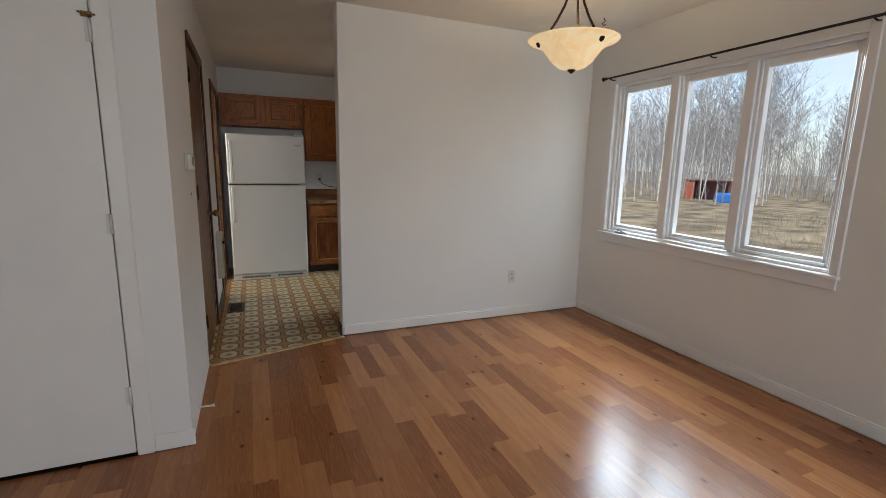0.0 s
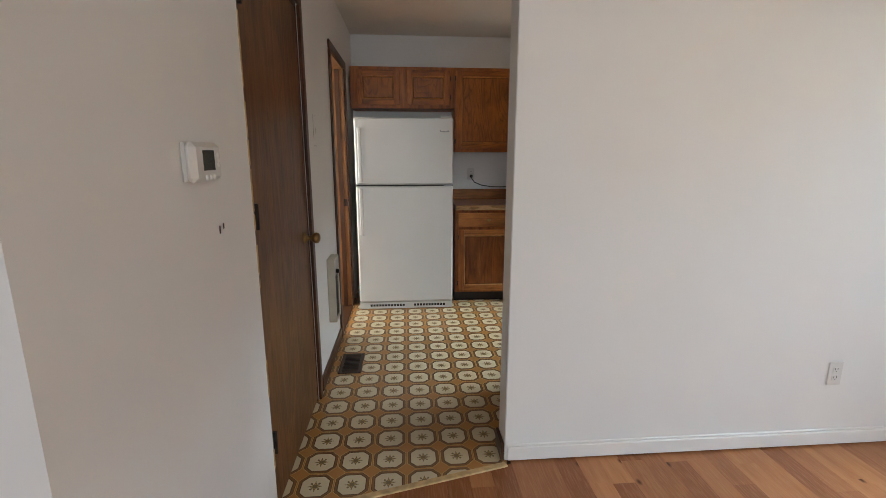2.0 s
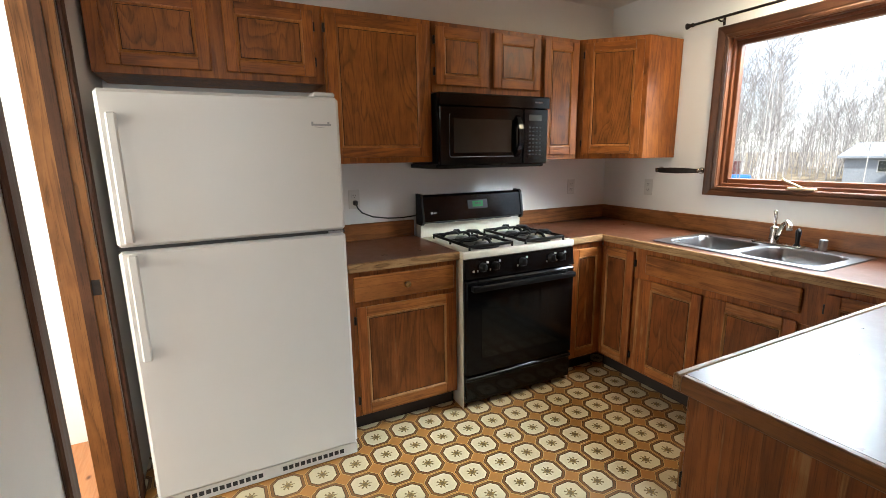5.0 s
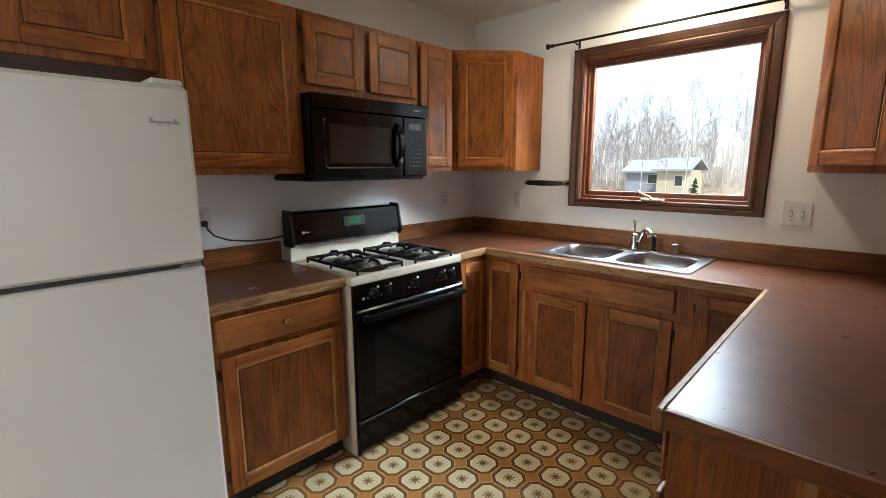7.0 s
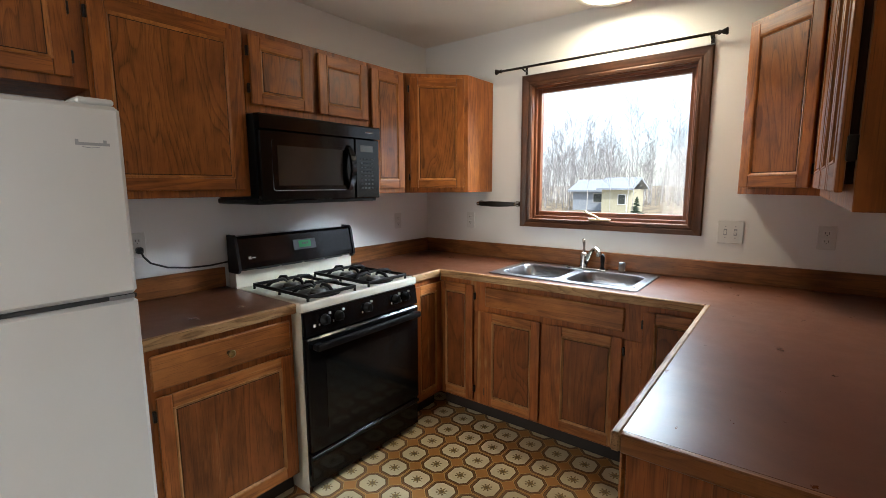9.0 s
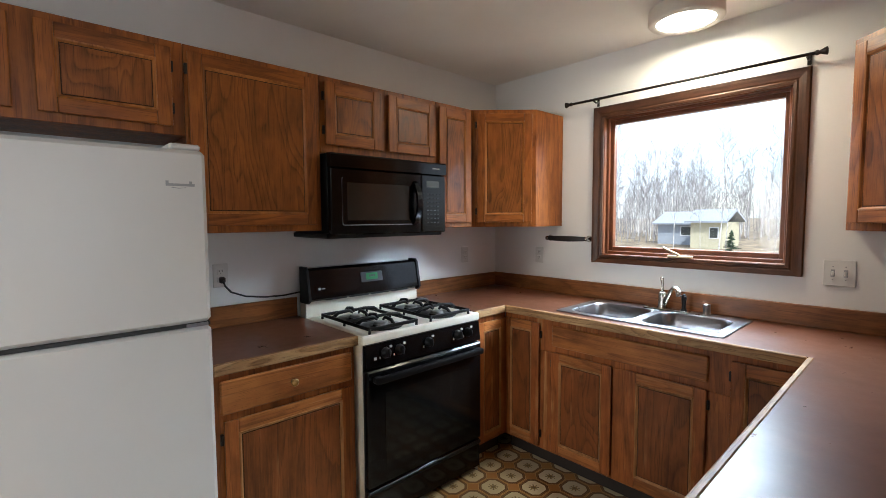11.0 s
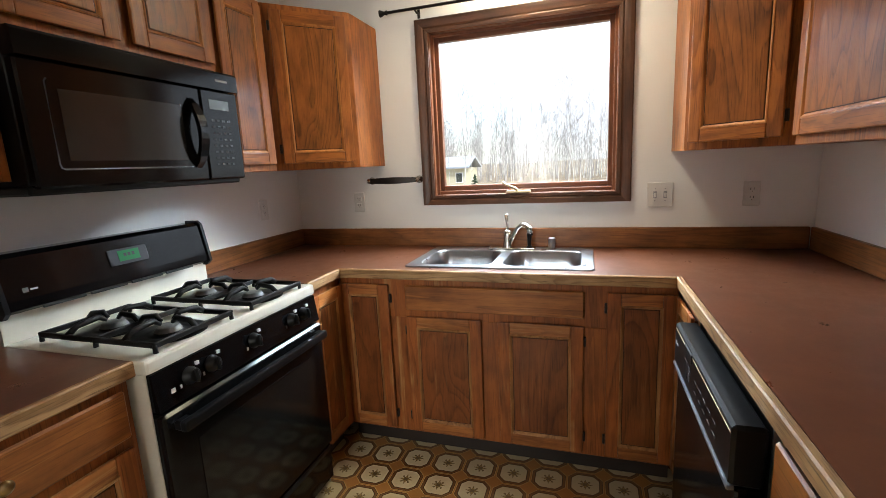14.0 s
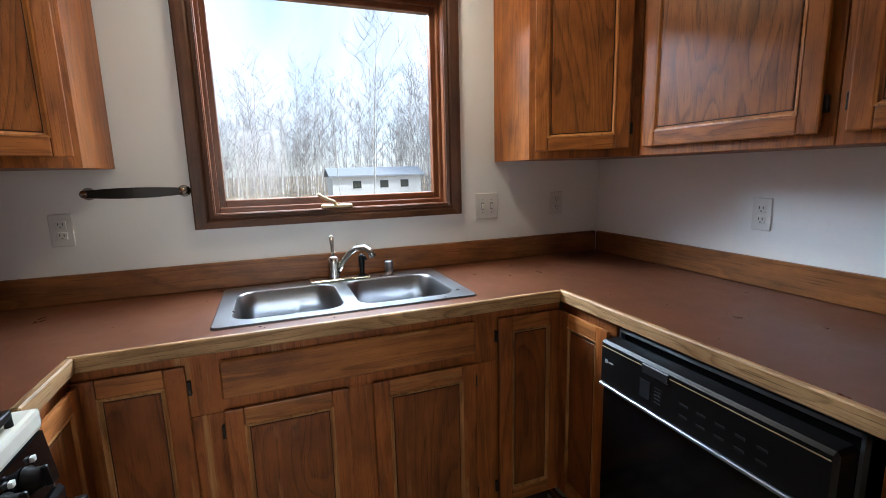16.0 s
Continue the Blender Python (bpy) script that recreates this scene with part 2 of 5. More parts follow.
def counter_laminate():
    m, nt, p = nodes("brown_laminate")
    w = spot(nt, shift=False)
    a, b, c = noisy(nt, w, 2.6, 5, 0.6, 0.8), noisy(nt, w, 150, 3), noisy(nt, w, 14, 6, 0.7)
    col = blend(nt, ramp(nt, a, 0.3, 0.72), (0.080, 0.026, 0.012), (0.142, 0.050, 0.023))
    col = blend(nt, calc(nt, "MULTIPLY", ramp(nt, c, 0.58, 0.75), 0.35), col, (0.16, 0.085, 0.06))
    nt.links.new(blend(nt, calc(nt, "MULTIPLY", b, 0.25), col, (0.05, 0.02, 0.012)), p.inputs["Base Color"])
    nt.links.new(calc(nt, "MULTIPLY_ADD", c, 0.22, 0.20), p.inputs["Roughness"])
    p.inputs["Specular IOR Level"].default_value = 0.36
    bump(nt, p, b, 0.06, 0.001)
    return m


LAMIN = counter_laminate()


def plank_floor():
    m, nt, p = nodes("laminate_plank")
    oi = nt.nodes.new("ShaderNodeObjectInfo")
    r = oi.outputs["Random"]
    g = nt.nodes.new("ShaderNodeNewGeometry").outputs["Random Per Island"]
    w = spot(nt, (1, 0.07, 1))
    tone = calc(nt, "FRACT", calc(nt, "ADD", calc(nt, "MULTIPLY", r, 7.31), calc(nt, "MULTIPLY", g, 3.7)))
    streak, fine = noisy(nt, w, 26, 5, 0.65, 0.5), noisy(nt, w, 160, 3)
    stop = ramp(nt, tone, 0.15, 0.9)
    col = blend(nt, stop, (0.235, 0.084, 0.032), (0.43, 0.185, 0.073))
    col = blend(nt, calc(nt, "MULTIPLY", ramp(nt, streak, 0.45, 0.75), 0.5), col, (0.20, 0.072, 0.024))
    col = blend(nt, calc(nt, "MULTIPLY", ramp(nt, fine, 0.45, 0.75), 0.28), col, (0.50, 0.27, 0.12))
    v = nd(nt, "ShaderNodeTexVoronoi", Scale=3.4)
    v.voronoi_dimensions = "2D"
    nt.links.new(spot(nt, (1.0, 0.55, 1)), v.inputs["Vector"])
    knot = calc(nt, "MULTIPLY", ramp(nt, v.outputs["Distance"], 0.045, 0.012), 0.85)
    col = blend(nt, knot, col, (0.06, 0.02, 0.008))
    nt.links.new(col, p.inputs["Base Color"])
    nt.links.new(calc(nt, "MULTIPLY_ADD", streak, 0.12, 0.17), p.inputs["Roughness"])
    p.inputs["Specular IOR Level"].default_value = 0.34
    bump(nt, p, fine, 0.08, 0.001)
    return m


PLANK = plank_floor()


def vinyl():
    m, nt, p = nodes("patterned_vinyl")
    tc = nt.nodes.new("ShaderNodeTexCoord")
    sep = nt.nodes.new("ShaderNodeSeparateXYZ")
    nt.links.new(tc.outputs["Object"], sep.inputs[0])
    cell = 0.1532

    def fold(c, at):
        k = calc(nt, "FRACT", calc(nt, "ADD", calc(nt, "MULTIPLY", calc(nt, "SUBTRACT", c, at), 1 / cell), 100.5))
        return calc(nt, "ABSOLUTE", calc(nt, "SUBTRACT", k, 0.5))
    u, v = fold(sep.outputs[0], 0.203), fold(sep.outputs[1], 4.010)
    hi, lo, add = calc(nt, "MAXIMUM", u, v), calc(nt, "MINIMUM", u, v), calc(nt, "ADD", u, v)
    octo = calc(nt, "MAXIMUM", hi, calc(nt, "MULTIPLY", add, 0.655))
    inner = calc(nt, "SMOOTH_MAX", hi, calc(nt, "MULTIPLY", add, 0.64), 0.02)
    w = spot(nt, shift=False)
    grime, speck = noisy(nt, w, 3.0, 5), noisy(nt, w, 420, 2)
    ochre = blend(nt, speck, (0.33, 0.145, 0.030), (0.47, 0.225, 0.060))
    brown = blend(nt, speck, (0.155, 0.068, 0.020), (0.25, 0.120, 0.040))
    cream = blend(nt, speck, (0.52, 0.45, 0.29), (0.66, 0.585, 0.40))

    def over(v, a):
        return calc(nt, "GREATER_THAN", v, a)
    col = blend(nt, over(inner, 0.368), cream, (0.075, 0.040, 0.016))
    col = blend(nt, over(inner, 0.392), col, brown)
    col = blend(nt, over(octo, 0.452), col, (0.075, 0.034, 0.012))
    col = blend(nt, over(octo, 0.466), col, (0.56, 0.37, 0.15))
    col = blend(nt, over(octo, 0.482), col, ochre)
    # an eight-petalled star with a small open centre
    star = calc(nt, "MULTIPLY", calc(nt, "LESS_THAN", lo, calc(nt, "MULTIPLY_ADD", hi, -0.42, 0.076)), calc(nt, "LESS_THAN", hi, 0.165))
    hollow = calc(nt, "MULTIPLY", calc(nt, "LESS_THAN", lo, calc(nt, "MULTIPLY_ADD", hi, -0.40, 0.058)), calc(nt, "MULTIPLY", over(hi, 0.058), calc(nt, "LESS_THAN", hi, 0.115)))
    petal = calc(nt, "LESS_THAN", calc(nt, "ADD", calc(nt, "ABSOLUTE", calc(nt, "SUBTRACT", hi, 0.105)), calc(nt, "ABSOLUTE", calc(nt, "SUBTRACT", lo, 0.105))), 0.040)
    stem = calc(nt, "MULTIPLY", calc(nt, "LESS_THAN", calc(nt, "SUBTRACT", hi, lo), 0.018), calc(nt, "LESS_THAN", hi, 0.11))
    tip = calc(nt, "MULTIPLY", calc(nt, "LESS_THAN", lo, 0.012), calc(nt, "LESS_THAN", hi, 0.195))
    mot = calc(nt, "MAXIMUM", calc(nt, "MAXIMUM", star, tip), calc(nt, "MAXIMUM", petal, stem))
    col = blend(nt, calc(nt, "MULTIPLY", mot, 0.88), col, (0.14, 0.085, 0.022))
    col = blend(nt, calc(nt, "MULTIPLY", hollow, 0.75), col, (0.42, 0.28, 0.085))
    col = blend(nt, calc(nt, "MULTIPLY", ramp(nt, grime, 0.5, 0.8), 0.22), col, (0.16, 0.09, 0.035))
    nt.links.new(col, p.inputs["Base Color"])
    nt.links.new(calc(nt, "MULTIPLY_ADD", grime, 0.3, 0.22), p.inputs["Roughness"])
    bump(nt, p, calc(nt, "ADD", calc(nt, "LESS_THAN", octo, 0.37), calc(nt, "MULTIPLY", speck, 0.4)), 0.25, 0.0008)
    return m


VINYL = vinyl()
GRASS = plain("dry_grass", (0.30, 0.235, 0.15), 0.9, vary=0.38, scale=0.9, relief=0.8, fine=14)
BARK = plain("birch_bark", (0.60, 0.57, 0.53), 0.8, vary=0.3, scale=3)
TWIG = plain("twig_bark", (0.30, 0.28, 0.275), 0.9, vary=0.2, scale=2)
SPRUCE = plain("spruce_needles", (0.035, 0.06, 0.03), 0.8, vary=0.3)
YSIDE = plain("yellow_siding", (0.50, 0.46, 0.32), 0.7)
WSIDE = plain("white_siding", (0.70, 0.70, 0.68), 0.6)
ROOFG = plain("grey_roof", (0.33, 0.36, 0.40), 0.7)
TARP = plain("blue_tarp", (0.03, 0.16, 0.55), 0.5)
RUST = plain("rust_paint", (0.45, 0.12, 0.06), 0.7)
MAROON = plain("maroon_paint", (0.18, 0.06, 0.06), 0.6)


# ---- helpers for building ----
def box(bm, x0, y0, z0, x1, y1, z1, bev=0.0, slot=0, seg=1):
    geo = bmesh.ops.create_cube(bm, size=1)
    vs = geo["verts"]
    for v in vs:
        v.co = Vector((x0 if v.co.x < 0 else x1, y0 if v.co.y < 0 else y1, z0 if v.co.z < 0 else z1))
    fs = {f for v in vs for f in v.link_faces}
    for f in fs:
        f.material_index = slot
    if bev:
        es = list({e for v in vs for e in v.link_edges})
        bmesh.ops.bevel(bm, geom=es, offset=bev, segments=seg, profile=0.6, affect="EDGES", clamp_overlap=True, material=slot)
    return vs


def rod(bm, p, q, r0, r1=None, sides=16, slot=0, caps=True):
    p, q = Vector(p), Vector(q)
    m = Matrix.Translation((p + q) / 2) @ (q - p).to_track_quat("Z", "Y").to_matrix().to_4x4()
    geo = bmesh.ops.create_cone(bm, cap_ends=caps, segments=sides, radius1=r0, radius2=r0 if r1 is None else r1, depth=(q - p).length, matrix=m)
    for f in {f for v in geo["verts"] for f in v.link_faces}:
        f.material_index = slot
        f.smooth = len(f.verts) == 4
    return geo["verts"]


def turned(bm, profile, m=None, sides=24, slot=0):
    """A shape turned about z from (radius, height) pairs."""
    m = m or Matrix()
    rings = [[bm.verts.new(m @ Vector((max(r, 1e-4) * math.cos(k * math.tau / sides), max(r, 1e-4) * math.sin(k * math.tau / sides), z))) for k in range(sides)] for r, z in profile]
    for a, b in zip(rings, rings[1:]):
        for k in range(sides):
            f = bm.faces.new((a[k], a[(k + 1) % sides], b[(k + 1) % sides], b[k]))
            f.smooth, f.material_index = True, slot


def tube(bm, pts, r, sides=10, slot=0):
    pts = [Vector(q) for q in pts]
    rings = []
    for i, q in enumerate(pts):
        d = (pts[min(i + 1, len(pts) - 1)] - pts[max(i - 1, 0)]).normalized()
        m = d.to_track_quat("Z", "Y").to_matrix()
        rr = r[i] if isinstance(r, (list, tuple)) else r
        rings.append([bm.verts.new(q + m @ Vector((rr * math.cos(k * math.tau / sides), rr * math.sin(k * math.tau / sides), 0))) for k in range(sides)])
    for a, b in zip(rings, rings[1:]):
        for k in range(sides):
            f = bm.faces.new((a[k], a[(k + 1) % sides], b[(k + 1) % sides], b[k]))
            f.smooth, f.material_index = True, slot
    bm.faces.new(rings[0][::-1])
    bm.faces.new(rings[-1])


def mesh(name, bm, *mats):
    bmesh.ops.recalc_face_normals(bm, faces=bm.faces)
    data = bpy.data.meshes.new(name)
    bm.to_mesh(data)
    bm.free()
    for m in mats:
        data.materials.append(m)
    return data


def thing(name, label, category, m=None, group=""):
    ob = new(name)
    ob.empty_display_size = 0.1
    ob.matrix_basis = m or Matrix()
    return tagged(ob, label, category, group)


def part(name, bm, mats, parent, label="", placed=False):
    """One mesh under a thing. placed: its points are given in the world, not in the thing's own frame."""
    ob = new(name, mesh(name, bm, *(mats if isinstance(mats, (list, tuple)) else (mats,))))
    ob.parent = parent
    if placed:
        ob.matrix_parent_inverse = parent.matrix_basis.inverted()
    return tagged(ob, label)


def struct(name, bm, mats, label, category):
    ob = new(name, mesh(name, bm, *(mats if isinstance(mats, (list, tuple)) else (mats,))))
    return tagged(ob, label, category, kind="structure")


def boxes(*rows, bev=0.0):
    bm = bmesh.new()
    for r in rows:
        box(bm, *r, bev=bev)
    return bm


# ---- large structure ----
WX, EX, NY, SY, PN = -0.215, 3.02, 6.37, 3.497, 3.63
H, T = 2.475, 0.13
struct("ceiling", boxes((-4.2, -4.2, H, EX + T, NY + T, H + 0.15)), CEIL, "off-white lightly textured painted ceiling", "ceiling")
DW = (1.432, 3.185, 0.828, 2.068)
KW = (4.475, 5.47, 1.19, 2.09)
struct("wall_east", boxes((EX, -4.2, -0.9, EX + T, DW[0], H), (EX, DW[0], -0.9, EX + T, DW[1], DW[2]), (EX, DW[0], DW[3], EX + T, DW[1], H),
                          (EX, DW[1], -0.9, EX + T, KW[0], H), (EX, KW[0], -0.9, EX + T, KW[1], KW[2]), (EX, KW[0], KW[3], EX + T, KW[1], H),
                          (EX, KW[1], -0.9, EX + T, NY + T, H)), WALL, "white painted outer wall with two windows", "wall")
struct("wall_north", boxes((-2.6, NY, -0.1, EX, NY + T, H)), WALL, "white painted kitchen wall behind the stove", "wall")
D1, D2 = (3.262, 4.095), (5.03, 5.745)
struct("wall_west", boxes((WX - T, 2.44, 0, WX, D1[0], H), (WX - T, D1[0], 2.07, WX, D1[1], H), (WX - T, D1[1], 0, WX, D2[0], H),
                          (WX - T, D2[0], 2.07, WX, D2[1], H), (WX - T, D2[1], 0, WX, NY, H)), WALL, "white painted passage wall with two doorways", "wall")
bm = boxes((0.722, SY, 0, EX, PN, H), bev=0.004)
struct("wall_partition", bm, WALL, "white painted partition between dining room and kitchen", "wall")
struct("wall_closet", boxes((-4.2, 2.31, 0, -1.28, 2.44, H), (-1.28, 2.31, 2.07, -0.44, 2.44, H), (-0.44, 2.31, 0, WX, 2.44, H)), WALL, "white painted wall round the closet", "wall")
# never in view; the opening is assumed and holds the fill lamp
struct("wall_south", boxes((-4.2, -4.2, 0, -1.8, -4.07, H), (-1.8, -4.2, 0, 2.9, -4.07, 0.6), (-1.8, -4.2, 2.2, 2.9, -4.07, H), (2.9, -4.2, 0, EX, -4.07, H)), WALL, "unseen white painted living room wall with an added opening for the fill lamp", "wall")
struct("wall_living_west", boxes((-4.2, -4.07, 0, -4.07, 2.31, H)), WALL, "white painted living room wall", "wall")
# the unseen gap in the far wall is added to hold the fill lamp
struct("wall_back_room", boxes((-2.6, 4.3, 0, -2.47, 4.75, H), (-2.6, 4.75, 0, -2.47, 5.85, 0.8), (-2.6, 4.75, 2.05, -2.47, 5.85, H), (-2.6, 5.85, 0, -2.47, NY, H), (-2.47, 4.3, 0, WX - T, 4.43, H)), WALL, "white painted wall of the back room", "wall")
struct("wall_closet_inside", boxes((-1.5, 2.44, 0, -1.4, 4.3, H), (-1.4, 4.2, 0, WX - T, 4.3, H)), WALL, "plain closet wall", "wall")


def edge_y(x):
    return 3.25 + (x - WX) * 0.2479


struct("subfloor", boxes((-4.2, -4.2, -0.1, EX, NY, -0.014)), SUB, "dark subfloor under the boards", "floor")
bm = bmesh.new()
pts = [(WX - T, edge_y(WX) - 0.02), (WX, edge_y(WX)), (0.733, edge_y(0.733)), (0.733, PN - 0.03), (EX, PN - 0.03), (EX, NY), (WX - T, NY)]
lo = [bm.verts.new((x, y, -0.012)) for x, y in pts]
hi = [bm.verts.new((x, y, 0.0)) for x, y in pts]
bm.faces.new(hi)
bm.faces.new(lo[::-1])
for i in range(len(pts)):
    j = (i + 1) % len(pts)
    bm.faces.new((lo[i], lo[j], hi[j], hi[i]))
struct("floor_kitchen", bm, VINYL, "sheet vinyl floor printed with cream octagons and ochre diamonds", "floor")
struct("floor_back_room", boxes((-2.6, 4.3, -0.012, WX - T, NY, -0.002)), PLANK, "wood floor of the back room", "floor")


def strip(name, rows, mats, label, bev=0.004):
    return struct(name, boxes(*rows, bev=bev), mats, label, "trim")


strip("baseboard_partition", [(0.733, SY - 0.014, 0.008, EX, SY, 0.075), (0.733, SY - 0.009, 0.075, EX, SY, 0.088)], TRIM, "white painted baseboard along the partition")
strip("baseboard_east", [(EX - 0.014, -4.07, 0.008, EX, SY - 0.014, 0.075), (EX - 0.009, -4.07, 0.075, EX, SY - 0.014, 0.088)], TRIM, "white painted baseboard under the dining window")
strip("baseboard_closet", [(-0.37, 2.296, 0.004, WX + 0.012, 2.31, 0.085)], TRIM, "white painted baseboard beside the closet")
strip("baseboard_west", [(WX, D1[1] + 0.09, 0.0, WX + 0.014, D2[0] - 0.06, 0.085)], TRIM_Y, "dark brown wooden baseboard in the kitchen")
strip("baseboard_partition_end", [(0.706, SY + 0.004, 0.0, 0.7215, PN, 0.085)], TRIM_Y, "dark brown baseboard on the partition end")

# ---- threshold ----
bm = bmesh.new()
a, b = Vector((WX, edge_y(WX) - 0.012, 0)), Vector((0.733, edge_y(0.733) - 0.012, 0))
m = Matrix.Translation((a + b) / 2) @ pose(0, 0, 0, 0, 0, math.degrees(math.atan2(b.y - a.y, b.x - a.x)))
vs = box(bm, -(b - a).length / 2 + 0.006, -0.016, -0.004, (b - a).length / 2 - 0.006, 0.016, 0.006, 0.003)
bm.transform(m)
struct("threshold_trim", bm, BRASSY, "pale wooden strip where the vinyl meets the boards", "trim")


# ---- doors of the passage ----
def knob_set(parent, at, m):
    bm = bmesh.new()
    turned(bm, [(0, 0), (0.031, 0), (0.031, 0.004), (0.024, 0.010), (0.012, 0.016), (0.011, 0.032), (0.016, 0.038), (0.025, 0.046), (0.028, 0.058), (0.025, 0.070), (0.014, 0.077), (0, 0.078)], Matrix.Translation(at) @ m)
    return part("doorknob", bm, BRASS, parent, "aged brass round doorknob", placed=True)


door = thing("door_1", "closed dark brown flush wooden door with a brass knob", "door", pose(WX, 3.67, 0))
tagged(door, kind="structure")
part("slab", boxes((WX - 0.040, D1[0] + 0.016, 0.012, WX - 0.004, D1[1] - 0.014, 2.045), bev=0.002), DOOR_W, door, placed=True)
knob_set(door, (WX - 0.004, 4.0, 0.95), pose(0, 0, 0, 0, 90, 0))
for z in (0.25, 1.11, 1.82):
    bm = boxes((WX - 0.005, D1[0] + 0.010, z, WX + 0.004, D1[0] + 0.026, z + 0.09), bev=0.002)
    rod(bm, (WX + 0.006, D1[0] + 0.017, z), (WX + 0.006, D1[0] + 0.017, z + 0.09), 0.006)
    part("hinge", bm, BRONZE, door, "dark metal hinge", placed=True)
part("jamb", boxes((WX - T, D1[0] + 0.001, 0, WX - 0.001, D1[0] + 0.013, 2.068), (WX - T, D1[1] - 0.012, 0, WX - 0.001, D1[1] - 0.001, 2.068), (WX - T, D1[0] + 0.013, 2.049, WX - 0.001, D1[1] - 0.012, 2.068)), TRIM_W, door, placed=True)
part("casing", boxes((WX + 0.001, D1[1] - 0.004, 0, WX + 0.016, D1[1] + 0.056, 2.06), (WX + 0.001, D1[0] + 0.01, 2.06, WX + 0.016, D1[1] + 0.056, 2.118), bev=0.005), TRIM_W, door, "dark brown moulded casing", placed=True)
bm = bmesh.new()
for k in range(34):
    z = random.uniform(0.02, 2.0)
    box(bm, WX, D1[0] - random.uniform(0.001, 0.005), z, WX + 0.003, D1[0] + 0.004, z + random.uniform(0.01, 0.09), 0.001)
part("ragged_edge", bm, BRASSY, door, "torn plaster edge where a casing was removed", placed=True)

door = thing("door_2", "open doorway with dark brown casing and oak jambs", "doorway", pose(WX, 5.39, 0))
tagged(door, kind="structure")
part("jamb", boxes((WX - T, D2[0] + 0.001, 0, WX - 0.001, D2[0] + 0.02, 2.05), (WX - T, D2[1] - 0.02, 0, WX - 0.001, D2[1] - 0.001, 2.05), (WX - T, D2[0] + 0.001, 2.05, WX - 0.001, D2[1] - 0.001, 2.069)), JAMB_W, door, placed=True)
part("casing", boxes((WX + 0.001, D2[0] - 0.055, 0, WX + 0.016, D2[0] + 0.006, 2.056), (WX + 0.001, D2[1] - 0.006, 0, WX + 0.016, D2[1] + 0.055, 2.056), (WX + 0.001, D2[0] - 0.055, 2.056, WX + 0.016, D2[1] + 0.055, 2.115), bev=0.005), TRIM_W, door, "dark brown moulded casing", placed=True)
part("door_stop", boxes((WX - 0.07, D2[1] - 0.032, 0, WX - 0.035, D2[1] - 0.02, 2.05)), TRIM_W, door, placed=True)
part("strike_plate", boxes((WX - 0.033, D2[1] - 0.0215, 0.92, WX - 0.006, D2[1] - 0.0195, 0.98)), BRONZE, door, "dark strike plate", placed=True)
part("sill_board", boxes((WX - T, D2[0] + 0.02, -0.006, WX + 0.01, D2[1] - 0.02, 0.008), bev=0.003), TRIM_Y, door, placed=True)

closet = thing("door_3", "closed white flush closet door with painted hinges", "door", pose(-0.86, 2.31, 0))
tagged(closet, kind="structure")
part("slab", boxes((-1.272, 2.302, 0.018, -0.446, 2.337, 2.052), bev=0.002), TRIM, closet, placed=True)
part("casing", boxes((-0.441, 2.296, 0, -0.37, 2.3095, 2.12), (-1.35, 2.296, 2.062, -0.441, 2.3095, 2.12), (-1.35, 2.296, 0, -1.28, 2.3095, 2.062), bev=0.006), TRIM, closet, placed=True)
for z in (0.26, 1.04, 1.80):
    bm = bmesh.new()
    rod(bm, (-0.4435, 2.294, z), (-0.4435, 2.294, z + 0.085), 0.006)
    box(bm, -0.462, 2.2985, z, -0.4435, 2.3015, z + 0.085)
    part("hinge", bm, IVORY, closet, "hinge painted over white", placed=True)
bm = bmesh.new()
tube(bm, [(-0.475, 2.285, 1.905), (-0.445, 2.278, 1.897), (-0.42, 2.29, 1.90)], 0.004)
box(bm, -0.468, 2.288, 1.890, -0.43, 2.2955, 1.91, 0.002)
part("hook_latch", bm, BRASS, closet, "small brass hook latch", placed=True)

stop = thing("door_stop", "white rubber tipped spring door stop on the wall", "door stop", pose(WX, 2.58, 0.05))
bm = bmesh.new()
rod(bm, (0, 0, 0), (0.062, 0.004, -0.004), 0.0045)
part("spring", bm, IVORY, stop)
bm = bmesh.new()
rod(bm, (0.06, 0.004, -0.004), (0.078, 0.005, -0.005), 0.008)
part("rubber_tip", bm, IVORY, stop)

# ---- wall devices ----
th = thing("thermostat", "white wall thermostat with a dark display", "thermostat", pose(WX, 2.872, 1.345))
part("backplate", boxes((0, -0.075, -0.048, 0.010, 0.075, 0.048), bev=0.006), IVORY, th)
part("cover", boxes((0.006, -0.078, -0.048, 0.034, 0.078, 0.047), bev=0.012), IVORY, th)
part("display", boxes((0.0335, -0.034, -0.020, 0.035, 0.030, 0.028)), LCD, th, "dark liquid crystal display")
for y, z in ((-0.022, -0.033), (0.0, -0.033), (0.020, -0.033), (0.052, 0.020), (0.055, 0.008), (0.052, -0.004)):
    bm = bmesh.new()
    turned(bm, [(0.0062, 0), (0.0062, 0.002), (0.004, 0.003), (0, 0.003)], pose(0.0335, y, z - 0.004, 0, 90, 0), 12)
    part("button", bm, TRIM, th)
mk = thing("wall_scar", "bare screw holes and paint scar below the thermostat", "wall mark", pose(WX, 2.99, 1.165))
bm = boxes((0, -0.016, -0.016, 0.0012, -0.008, 0.006), (0, 0.010, -0.006, 0.0012, 0.018, 0.010), bev=0.0004)
part("screw_hole", bm, SLOT, mk)
mk = thing("wall_patch", "outline of a removed switch plate in the paint", "wall mark", pose(WX, 4.40, 1.48))
